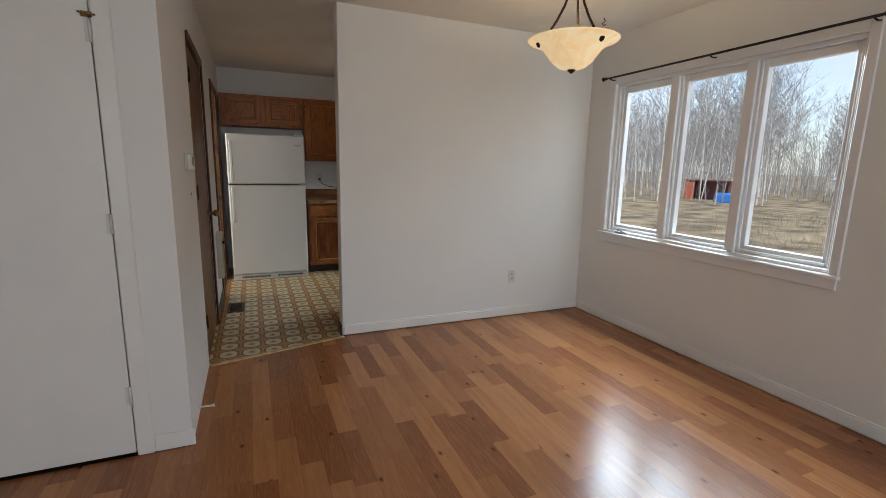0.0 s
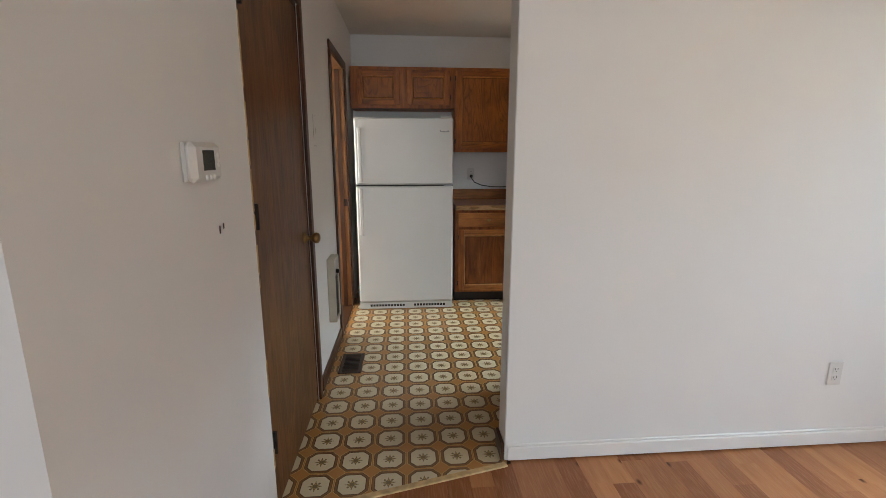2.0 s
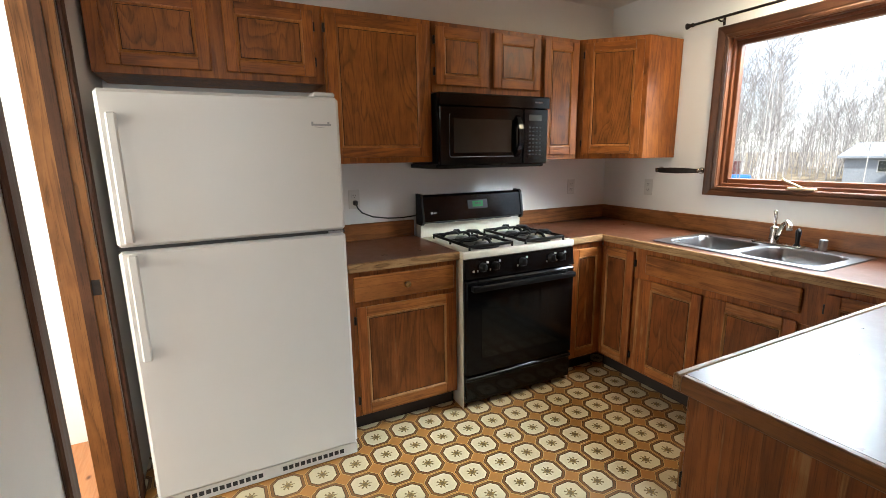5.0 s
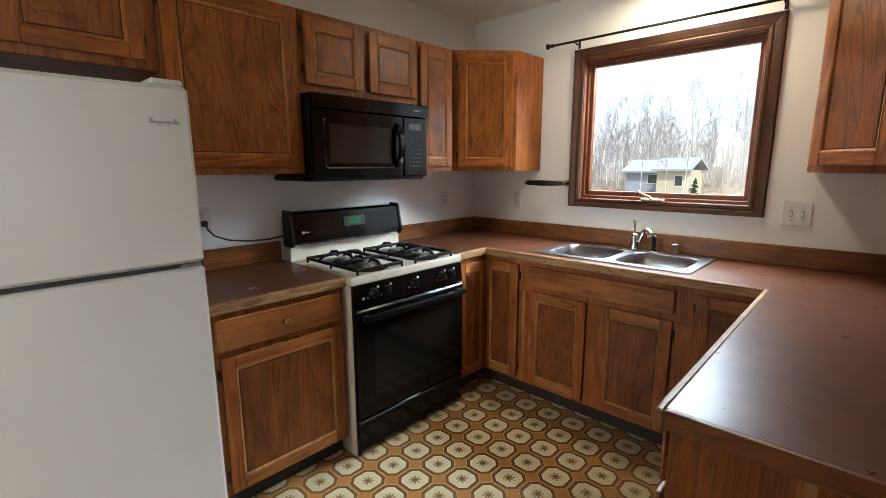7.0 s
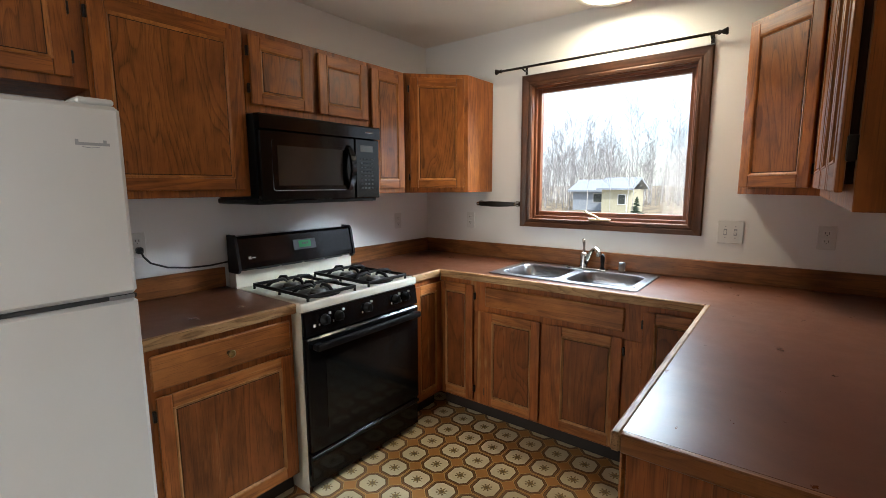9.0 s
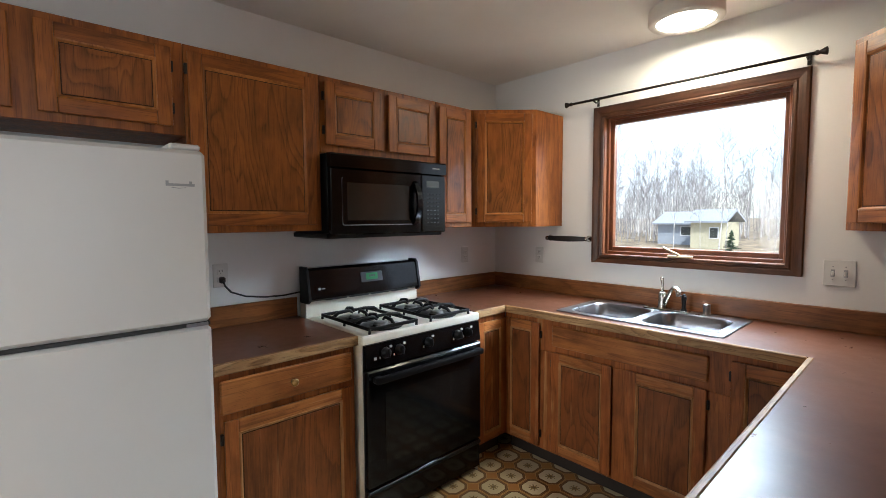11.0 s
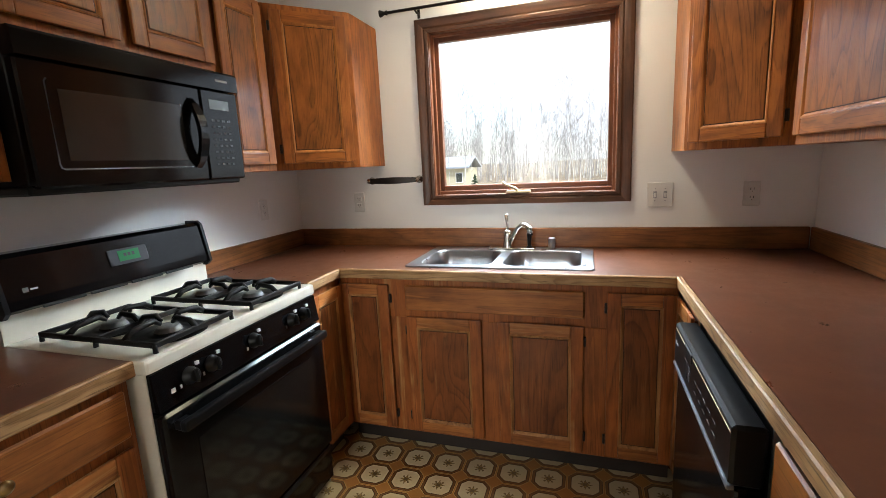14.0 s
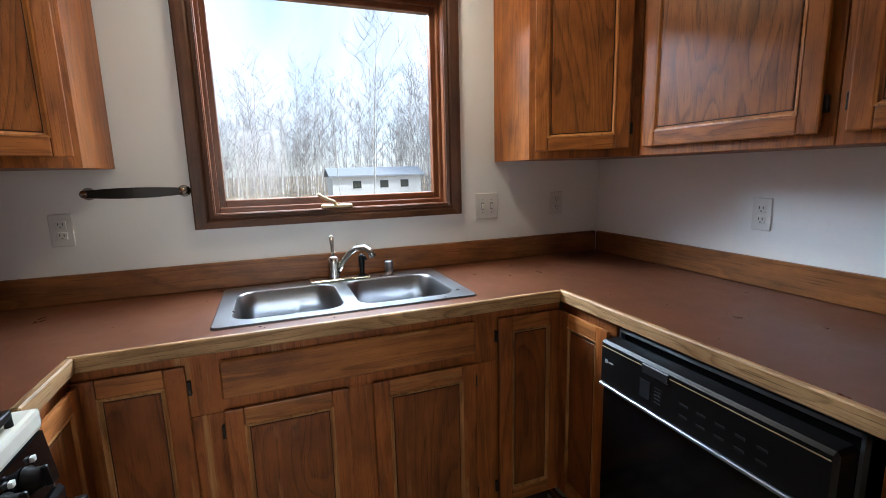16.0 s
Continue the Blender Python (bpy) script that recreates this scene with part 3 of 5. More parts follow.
part("paint_line", boxes((0, -0.045, -0.03, 0.001, -0.042, 0.10), (0, -0.04, -0.072, 0.001, 0.03, -0.069), (0, 0.02, 0.0, 0.001, 0.023, 0.03), (0, 0.0, 0.098, 0.001, 0.03, 0.10)), GREY, mk)

heater = thing("wall_heater", "beige recessed electric wall heater with a dark grille", "heater", pose(WX, 4.628, 0.505))
part("housing", boxes((0, -0.085, -0.215, 0.050, -0.072, 0.205), (0, 0.072, -0.215, 0.050, 0.085, 0.205), (0, -0.072, 0.189, 0.050, 0.072, 0.205), (0, -0.072, -0.215, 0.050, 0.072, -0.199), bev=0.003), BEIGE, heater)
part("control_panel", boxes((0.02, -0.072, 0.085, 0.046, 0.072, 0.189), bev=0.003), SILVER, heater)
bm = bmesh.new()
rod(bm, (0.046, 0.0, 0.11), (0.066, 0.0, 0.11), 0.016, 0.013)
part("control_knob", bm, BLACKM, heater)
part("backing", boxes((0.004, -0.072, -0.199, 0.02, 0.072, 0.085)), SLOT, heater)
for k in range(16):
    z = -0.19 + k * 0.0172
    part("slat", boxes((0.028, -0.072, z, 0.044, 0.072, z + 0.005)), BLACKM, heater)

reg = thing("floor_register", "brown metal floor register with open louvres", "floor vent", pose(-0.083, 4.54, 0))
part("rim", boxes((-0.073, -0.145, 0.0005, -0.052, 0.145, 0.006), (0.052, -0.145, 0.0005, 0.073, 0.145, 0.006), (-0.052, -0.145, 0.0005, 0.052, -0.122, 0.006), (-0.052, 0.122, 0.0005, 0.052, 0.145, 0.006), bev=0.002), VENTB, reg)
part("backing", boxes((-0.052, -0.122, 0.0005, 0.052, 0.122, 0.0015)), SLOT, reg)
for k in range(13):
    y = -0.115 + k * 0.019
    part("louvre", boxes((-0.052, y, 0.0015, 0.052, y + 0.007, 0.005)), VENTB, reg)


def plate(kind, label, m, wide=0.071, high=0.116):
    """A wall plate in its own frame: the wall is y = 0, the room is towards -y."""
    ob = thing(kind, label, "switch" if "switch" in kind else "outlet", m, "wall plates")
    part("cover_plate", boxes((-wide / 2, -0.006, -high / 2, wide / 2, 0, high / 2), bev=0.003), IVORY, ob)
    if "switch" in kind:
        for x in (-0.023, 0.023):
            t = part("toggle", boxes((x - 0.005, -0.016, -0.012, x + 0.005, -0.006, 0.010), bev=0.002), IVORY, ob)
            part("toggle_slot", boxes((x - 0.0075, -0.0068, -0.017, x + 0.0075, -0.0058, 0.017)), GREY, ob)
            for z in (-0.03, 0.03):
                bm = bmesh.new()
                rod(bm, (x, -0.005, z), (x, -0.0075, z), 0.003, sides=10)
                part("screw", bm, STEEL, ob)
    else:
        for z in (-0.0195, 0.0195):
            r = part("receptacle", boxes((-0.0165, -0.0085, z - 0.014, 0.0165, -0.005, z + 0.014), bev=0.005), IVORY, ob)
            part("slots", boxes((-0.008, -0.0092, z - 0.002, -0.0055, -0.0083, z + 0.008), (0.0055, -0.0092, z - 0.002, 0.008, -0.0083, z + 0.008), (-0.002, -0.0092, z - 0.010, 0.002, -0.0083, z - 0.006)), SLOT, r)
    return ob


plate("outlet", "white duplex outlet low on the partition wall", pose(2.265, SY, 0.373))
plate("outlet", "white duplex outlet with a black plug in it", pose(0.956, NY, 1.168))
plate("outlet", "white duplex outlet beside the stove", pose(2.67, NY, 1.172))
plate("outlet", "white duplex outlet under the towel holder", pose(EX, 5.945, 1.176, 0, 0, -90))
plate("outlet", "white duplex outlet near the counter corner", pose(EX, 3.89, 1.173, 0, 0, -90))
plate("outlet", "white duplex outlet over the dishwasher counter", pose(2.15, PN, 1.169, 0, 0, 180))
plate("light_switch", "white double toggle switch beside the kitchen window", pose(EX, 4.283, 1.178, 0, 0, -90), 0.118, 0.122)

cord = thing("power_cord", "black stove power cord plugged into the outlet", "cord", pose(0.956, NY - 0.01, 1.15))
part("plug", boxes((-0.013, -0.032, -0.018, 0.013, -0.0005, 0.012), bev=0.006), CORD, cord)
bm = bmesh.new()
tube(bm, [(0, -0.030, -0.004), (0.004, -0.045, -0.03), (0.03, -0.045, -0.062), (0.10, -0.04, -0.092), (0.20, -0.035, -0.108), (0.30, -0.03, -0.112), (0.40, -0.025, -0.105), (0.46, -0.02, -0.12)], 0.0045)
part("cable", bm, CORD, cord)

# ---- windows ----
win = thing("window_1", "white triple casement window with a painted casing", "window", pose(EX, 2.28, 0.8))
tagged(win, kind="structure")
part("window_casing", boxes((EX - 0.016, DW[0] - 0.045, DW[2] - 0.02, EX - 0.0005, DW[0] + 0.006, DW[3] + 0.06), (EX - 0.016, DW[1] - 0.006, DW[2] - 0.02, EX - 0.0005, DW[1] + 0.06, DW[3] + 0.06), (EX - 0.016, DW[0] + 0.006, DW[3] - 0.006, EX - 0.0005, DW[1] - 0.006, DW[3] + 0.06), bev=0.005), CASING, win, placed=True)
part("window_sill", boxes((EX - 0.030, DW[0] - 0.05, DW[2] - 0.045, EX + 0.05, DW[1] + 0.065, DW[2] - 0.02), bev=0.005), CASING, win, placed=True)
part("apron", boxes((EX - 0.014, DW[0] - 0.04, DW[2] - 0.105, EX - 0.0005, DW[1] + 0.055, DW[2] - 0.045), bev=0.004), CASING, win, placed=True)
y0, y1, z0, z1 = DW[0] + 0.002, DW[1] - 0.002, DW[2] - 0.018, DW[3] - 0.002
part("window_frame", boxes((EX + 0.02, y0, z0, EX + 0.125, y0 + 0.028, z1), (EX + 0.02, y1 - 0.028, z0, EX + 0.125, y1, z1), (EX + 0.02, y0 + 0.028, z1 - 0.024, EX + 0.125, y1 - 0.028, z1), (EX + 0.05, y0 + 0.028, z0, EX + 0.125, y1 - 0.028, z0 + 0.022), bev=0.003), CASING, win, placed=True)
pitch = (y1 - y0 - 0.056) / 3
for k in range(3):
    a = y0 + 0.028 + k * pitch
    if k:
        part("mullion", boxes((EX + 0.012, a - 0.020, z0 + 0.022, EX + 0.122, a + 0.020, z1 - 0.024), (EX + 0.002, a - 0.034, z0 + 0.022, EX + 0.012, a + 0.034, z1 - 0.024), bev=0.003), CASING, win, placed=True)
    l, r = a + (0.022 if k else 0.002), a + pitch - (0.022 if k < 2 else 0.002)
    zb, zt = z0 + 0.024, z1 - 0.026
    s = 0.046
    sash = part("sash", boxes((EX + 0.055, l, zb, EX + 0.10, l + s, zt), (EX + 0.055, r - s, zb, EX + 0.10, r, zt), (EX + 0.055, l + s, zb, EX + 0.10, r - s, zb + s), (EX + 0.055, l + s, zt - s, EX + 0.10, r - s, zt),
                              (EX + 0.040, l, zb, EX + 0.055, l + 0.02, zt), (EX + 0.040, r - 0.02, zb, EX + 0.055, r, zt), (EX + 0.040, l + 0.02, zb, EX + 0.055, r - 0.02, zb + 0.02), bev=0.003), CASING, win, placed=True)
    p = part("pane", boxes((EX + 0.074, l + s - 0.004, zb + s - 0.004, EX + 0.078, r - s + 0.004, zt - s + 0.004)), GLASS, win, placed=True)
    p.visible_shadow = False
bm = boxes((EX - 0.010, 2.96, DW[2] - 0.02, EX + 0.035, 3.05, DW[2] - 0.002), bev=0.004)
tube(bm, [(EX + 0.005, 3.03, DW[2]), (EX - 0.01, 3.02, DW[2] + 0.016), (EX - 0.022, 2.95, DW[2] + 0.006), (EX - 0.024, 2.91, DW[2] - 0.002)], 0.006)
part("crank", bm, STEEL, win, "metal window crank", placed=True)

win = thing("window_2", "dark brown wooden picture window over the sink", "window", pose(EX, 4.97, 1.15))
tagged(win, kind="structure")
a, b, c, d = KW
bm = bmesh.new()
steps = [(-0.012, 0.0005), (-0.012, 0.008), (0.002, 0.012), (0.009, 0.009), (0.016, 0.013), (0.040, 0.018), (0.052, 0.018), (0.058, 0.012), (0.058, 0.0005)]
loops = [[bm.verts.new((EX - out, y, z)) for y, z in ((a - g, c - min(g, 0.04)), (b + g, c - min(g, 0.04)), (b + g, d + g), (a - g, d + g))] for g, out in steps]
for p, q in zip(loops, loops[1:]):
    for i in range(4):
        bm.faces.new((p[i], p[(i + 1) % 4], q[(i + 1) % 4], q[i])).material_index = 1 - i % 2
part("window_casing", bm, (TRIM_W, TRIM_Y), win, "dark brown mitred moulding", placed=True)
for k, (x0, x1, w) in enumerate(((0.0, 0.035, 0.016), (0.035, 0.060, 0.030), (0.060, 0.10, 0.052))):
    i = 0.001 + 0.0
    part("window_frame" if k < 2 else "sash", boxes((EX + x0, a + i, c + i, EX + x1, a + w, d - i), (EX + x0, b - w, c + i, EX + x1, b - i, d - i), bev=0.003), SASH_W, win, placed=True)
    part("window_frame" if k < 2 else "sash", boxes((EX + x0, a + w, d - w, EX + x1, b - w, d - i), (EX + x0, a + w, c + i, EX + x1, b - w, c + w + 0.006 * k), bev=0.003), SASH_Y, win, placed=True)
p = part("pane", boxes((EX + 0.078, a + 0.048, c + 0.048, EX + 0.082, b - 0.048, d - 0.048)), GLASS, win, placed=True)
p.visible_shadow = False
bm = boxes((EX - 0.004, 4.92, c + 0.016, EX + 0.034, 5.05, c + 0.030), bev=0.003)
tube(bm, [(EX + 0.01, 4.99, c + 0.03), (EX - 0.012, 5.0, c + 0.042), (EX - 0.025, 5.05, c + 0.066), (EX - 0.028, 5.065, c + 0.078)], [0.008, 0.008, 0.006, 0.007])
part("crank", bm, GOLD, win, "champagne coloured window crank", placed=True)


def curtain_rod(label, y0, y1, z, brackets, out):
    ob = thing("curtain_rod", label, "curtain rod", pose(EX, (y0 + y1) / 2, z))
    bm = bmesh.new()
    rod(bm, (EX - out, y0, z), (EX - out, y1, z), 0.0075)
    part("pole", bm, BRONZE, ob, placed=True)
    for y, s in ((y0, -1), (y1, 1)):
        bm = bmesh.new()
        turned(bm, [(0, 0), (0.012, 0), (0.012, 0.008), (0.008, 0.014), (0.017, 0.035), (0.019, 0.042), (0.010, 0.045), (0, 0.045)], Matrix.Translation((EX - out, y, z)) @ pose(0, 0, 0, -90 * s, 0, 0), 16)
        part("finial", bm, BRONZE, ob, placed=True)
    for y in brackets:
        bm = boxes((EX - 0.006, y - 0.008, z - 0.035, EX, y + 0.008, z + 0.01), bev=0.002)
        tube(bm, [(EX - 0.003, y, z - 0.01), (EX - out * 0.6, y, z - 0.016), (EX - out, y, z - 0.010)], 0.005)
        part("bracket", bm, BRONZE, ob, placed=True)
    return ob


curtain_rod("thin dark bronze curtain rod over the dining window", 1.36, 3.23, 2.112, (1.40, 2.27, 3.19), 0.07)
curtain_rod("thin dark bronze curtain rod over the kitchen window", 4.40, 5.66, 2.19, (4.43, 5.50), 0.06)


# ---- cabinets: own frame, x across, front face y = 0 towards -y, back +y ----
def ring_faces(bm, a, b, slot):
    for i in range(len(a)):
        f = bm.faces.new((a[i], a[(i + 1) % len(a)], b[(i + 1) % len(a)], b[i]))
        f.material_index = slot


def oak_door(parent, x0, x1, z0, z1, up, level, pan, bead, hinge="", rail=0.052, out=0.025):
    """A frame with a stepped outer edge, mitre-free rails, a moulded bead inside and a sunk veneer panel."""
    # recessed core, its dark colour painting shade round the door and its panel
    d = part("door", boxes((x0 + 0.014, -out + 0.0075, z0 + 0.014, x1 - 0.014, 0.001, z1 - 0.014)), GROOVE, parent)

    def rect(g, y):
        return [bm.verts.new((x, y, z)) for x, z in ((x0 + g, z0 + g), (x1 - g, z0 + g), (x1 - g, z1 - g), (x0 + g, z1 - g))]
    for side in (0, 1):
        bm = bmesh.new()
        a, b = (x0, x0 + rail) if side == 0 else (x1 - rail, x1)
        box(bm, a, -out + 0.001, z0, b, -0.0115, z1, 0.0045, seg=2)
        part("stile", bm, up, d)
    for a, b in ((z0, z0 + rail), (z1 - rail, z1)):
        bm = bmesh.new()
        box(bm, x0 + rail + 0.0006, -out + 0.0014, a, x1 - rail - 0.0006, -0.0115, b, 0.004, seg=2)
        part("rail", bm, level, d)
    bm = bmesh.new()
    loops = [rect(rail - 0.002, -out + 0.003), rect(rail - 0.001, -out - 0.0006), rect(rail + 0.004, -out + 0.0004), rect(rail + 0.009, -out + 0.006), rect(rail + 0.011, -out + 0.007)]
    for a, b in zip(loops, loops[1:]):
        ring_faces(bm, a, b, 0)
    part("bead", bm, bead, d)
    g = rail + 0.0145
    bm = boxes((x0 + g, -out + 0.0050, z0 + g, x1 - g, -out + 0.0074, z1 - g), bev=0.0008)
    part("panel", bm, pan, d)
    if hinge:
        x = x0 - 0.004 if hinge == "l" else x1 + 0.004
        for z in (z0 + 0.05, z1 - 0.09):
            part("hinge", boxes((x - 0.006, -0.014, z, x + 0.005, 0.0, z + 0.042), bev=0.002), BRONZE, d, "dark hinge")
    return d


def pull(parent, x, z):
    bm = bmesh.new()
    turned(bm, [(0, 0), (0.010, 0), (0.007, 0.010), (0.008, 0.014), (0.015, 0.018), (0.016, 0.023), (0.011, 0.027), (0, 0.028)], pose(x, -0.019, z, 90, 0, 0), 16)
    part("knob", bm, BRASS, parent, "aged brass knob")


def carcass(parent, w, z0, z1, depth, up):
    part("body", boxes((0, 0, z0, w, depth, z1), bev=0.0015), up, parent)


def upper(name, label, m, w, z0, z1, doors, depth=0.30, group="upper cabinets"):
    ob = thing(name, label, "cabinet", m, group)
    carcass(ob, w, z0, z1, depth, OAK_V)
    for x0, x1, a, b, h in doors:
        oak_door(ob, x0, x1, a, b, OAK_V, OAK_H, OAK_P, OAK_E, h)
    return ob


UF = NY - 0.325
upper("wall_cabinet", "wide oak wall cabinet with two doors over the refrigerator", pose(-0.195, UF, 0), 0.945, 1.775, 2.135, ((0.055, 0.445, 1.805, 2.105, ""), (0.505, 0.90, 1.805, 2.105, "r")), 0.322)
upper("wall_cabinet", "tall oak wall cabinet with a single door", pose(0.752, UF, 0), 0.583, 1.385, 2.135, ((0.01, 0.553, 1.415, 2.108, "l"),), 0.322)
upper("wall_cabinet", "short oak wall cabinet with two doors over the microwave", pose(1.337, UF, 0), 0.756, 1.765, 2.135, ((0.02, 0.352, 1.805, 2.108, "l"), (0.398, 0.738, 1.805, 2.108, "")), 0.322)
upper("wall_cabinet", "narrow oak wall cabinet with one door", pose(2.095, UF, 0), 0.31, 1.385, 2.135, ((0.012, 0.285, 1.415, 2.108, ""),), 0.322)


def diagonal_cabinet(label, corner, sx, sy, m, w):
    """A corner wall cabinet with a slanting front; corner is the room's corner, sx and sy point into the room."""
    ob = thing("corner_cabinet", label, "cabinet", Matrix.Translation((*corner, 0)), "upper cabinets")
    bm = bmesh.new()
    plan = [(0.004, 0.004), (0.61, 0.004), (0.61, 0.325), (0.31, 0.61), (0.004, 0.61)]
    lo = [bm.verts.new((sx * x, sy * y, 1.385)) for x, y in plan]
    hi = [bm.verts.new((sx * x, sy * y, 2.135)) for x, y in plan]
    bm.faces.new(lo)
    bm.faces.new(hi)
    for i in range(5):
        bm.faces.new((lo[i], lo[(i + 1) % 5], hi[(i + 1) % 5], hi[i]))
    part("body", bm, OAK_V, ob)
    d = oak_door(ob, 0.03, w - 0.03, 1.415, 2.108, OAK_V, OAK_H, OAK_P, OAK_E, "l" if sy < 0 else "r")
    d.matrix_basis = m
    return ob


ang = math.degrees(math.atan2(0.285, 0.30))
wd = math.hypot(0.30, 0.285)
diagonal_cabinet("oak corner wall cabinet with a slanting door beside the window", (EX, NY), -1, -1, pose(-0.61, -0.325, 0, 0, 0, -ang), wd)
diagonal_cabinet("oak corner wall cabinet with a slanting door near the switch", (EX, PN), -1, 1, pose(-0.31, 0.61, 0, 0, 0, 180 + ang), wd)
US = PN + 0.325
upper("wall_cabinet", "wide glossy oak wall cabinet over the dishwasher", pose(2.405, US, 0, 0, 0, 180), 0.63, 1.385, 2.135, ((0.035, 0.605, 1.415, 2.108, "r"),), 0.322)
upper("wall_cabinet", "oak wall cabinet at the peninsula end", pose(1.772, US, 0, 0, 0, 180), 0.62, 1.385, 2.135, ((0.028, 0.30, 1.415, 2.108, "l"), (0.325, 0.60, 1.415, 2.108, "r")), 0.322)


def base(label, m, w, doors, drawers=(), depth=0.60, up=BASE_V, hollow=False):
    ob = thing("base_cabinet", label, "cabinet", m, "base cabinets")
    if hollow:
        part("body", boxes((0, 0, 0.095, w, depth, 0.68), bev=0.0015), up, ob)
        part("front_rail", boxes((0, 0, 0.681, w, 0.02, 0.874)), up, ob)
    else:
        part("body", boxes((0, 0, 0.095, w, depth, 0.874), bev=0.0015), up, ob)
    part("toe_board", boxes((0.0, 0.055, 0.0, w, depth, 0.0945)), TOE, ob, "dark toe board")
    for x0, x1, a, b, h in doors:
        oak_door(ob, x0, x1, a, b, up, BASE_H, BASE_P, BASE_E, h)
    for x0, x1, a, b, k in drawers:
        d = part("drawer_front", boxes((x0, -0.020, a, x1, -0.0075, b), bev=0.0055), BASE_H, ob)
        # dark-coloured core paints the shade line round the drawer front
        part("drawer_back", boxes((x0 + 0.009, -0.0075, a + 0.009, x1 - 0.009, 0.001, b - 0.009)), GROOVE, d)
        if k:
            pull(d, (x0 + x1) / 2, (a + b) / 2)
    return ob


BF = NY - 0.60
base("oak base cabinet with a drawer between refrigerator and stove", pose(0.735, BF, 0), 0.60, ((0.03, 0.575, 0.115, 0.69, "l"),), ((0.022, 0.578, 0.715, 0.845, True),), 0.597)
base("narrow oak corner base cabinet beside the stove", pose(2.13, BF, 0), 0.285, ((0.012, 0.27, 0.115, 0.835, ""),), (), 0.597)
FX = EX - 0.60
s = base("oak sink base cabinet with worn doors", pose(FX, 5.77, 0, 0, 0, -90), 1.485, ((0.004, 0.262, 0.115, 0.84, "r"), (0.345, 0.700, 0.115, 0.69, "l"), (0.775, 1.135, 0.115, 0.69, "r"), (1.225, 1.482, 0.115, 0.84, "l")), ((0.345, 1.137, 0.722, 0.84, False),), 0.597, hollow=True)
base("narrow oak corner base cabinet beside the dishwasher", pose(FX - 0.0, PN + 0.64, 0, 0, 0, 180), 0.285, ((0.015, 0.27, 0.115, 0.835, ""),), (), 0.597)
base("oak peninsula base cabinet with a drawer", pose(1.462, PN + 0.64, 0, 0, 0, 180), 0.315, ((0.02, 0.295, 0.115, 0.69, "r"),), ((0.02, 0.295, 0.715, 0.845, False),), 0.637)

# ---- worktops ----
CT, CZ = 0.912, 0.876


def worktop(label, outline, holes, edges, splash, at):
    ob = thing("worktop", label, "countertop", pose(*at))
    bm = bmesh.new()
    rim = []
    for loop in (outline, *holes):
        vs = [bm.verts.new((x, y, CT)) for x, y in loop]
        lo = [bm.verts.new((x, y, CZ)) for x, y in loop]
        for i in range(len(vs)):
            j = (i + 1) % len(vs)
            bm.faces.new((vs[i], vs[j], lo[j], lo[i]))
        rim += [e for e in bm.edges if e.verts[0] in vs and e.verts[1] in vs]
    bmesh.ops.triangle_fill(bm, edges=list(dict.fromkeys(rim)), use_beauty=True)
    part("laminate_top", bm, LAMIN, ob, "dark reddish brown laminate", placed=True)
    for x0, y0, x1, y1 in edges:
        end = x0 == PX and x1 < PX + 0.1
        part("edge_strip", boxes((x0, y0, CZ - 0.006, x1, y1, CT + 0.0015), bev=0.004), SPL_Y if end else EDGE_X if abs(x1 - x0) > abs(y1 - y0) else EDGE_Y, ob, "brown oak edging" if end else "pale worn oak edging", placed=True)
    for x0, y0, x1, y1 in splash:
        part("backsplash", boxes((x0, y0, CT + 0.0005, x1, y1, CT + 0.104), bev=0.003), SPL_X if abs(x1 - x0) > abs(y1 - y0) else SPL_Y, ob, "oak backsplash board", placed=True)
    return ob


NF, CX, PF, PX = 5.742, 2.386, 4.298, 1.118
worktop("short brown laminate worktop with oak edging beside the stove", [(0.735, NF + 0.02), (1.343, NF + 0.02), (1.343, NY - 0.001), (0.735, NY - 0.001)], [], [(0.735, NF, 1.345, NF + 0.02)], [(0.735, NY - 0.021, 1.34, NY - 0.001)], (1.04, 6.05, CZ))
sx0, sx1, sy0, sy1 = 2.492, 2.925, 4.628, 5.412
worktop("brown laminate worktop with oak edging round the kitchen corner",
        [(2.124, NF + 0.02), (CX + 0.02, NF + 0.02), (CX + 0.02, PF - 0.02), (PX + 0.02, PF - 0.02), (PX + 0.02, PN + 0.001), (EX - 0.001, PN + 0.001), (EX - 0.001, NY - 0.001), (2.124, NY - 0.001)],
        [[(sx0, sy0), (sx1, sy0), (sx1, sy1), (sx0, sy1)]],
        [(2.122, NF, CX, NF + 0.02), (CX, PF, CX + 0.02, NF + 0.02), (PX, PF - 0.02, CX + 0.02, PF), (PX, PN + 0.001, PX + 0.02, PF - 0.02)],
        [(2.124, NY - 0.021, EX - 0.021, NY - 0.001), (EX - 0.021, PN + 0.021, EX - 0.001, NY - 0.001), (PX + 0.1, PN + 0.001, EX - 0.021, PN + 0.021)], (2.7, 5.0, CZ))


# ---- sink and tap ----
def rounded(x0, y0, x1, y1, r, n=6):
    pts = []
    for cx, cy, a in ((x1 - r, y1 - r, 0), (x0 + r, y1 - r, 90), (x0 + r, y0 + r, 180), (x1 - r, y0 + r, 270)):
        for k in range(n + 1):
            t = radians(a + 90 * k / n)
            pts.append((cx + r * math.cos(t), cy + r * math.sin(t)))
    return pts


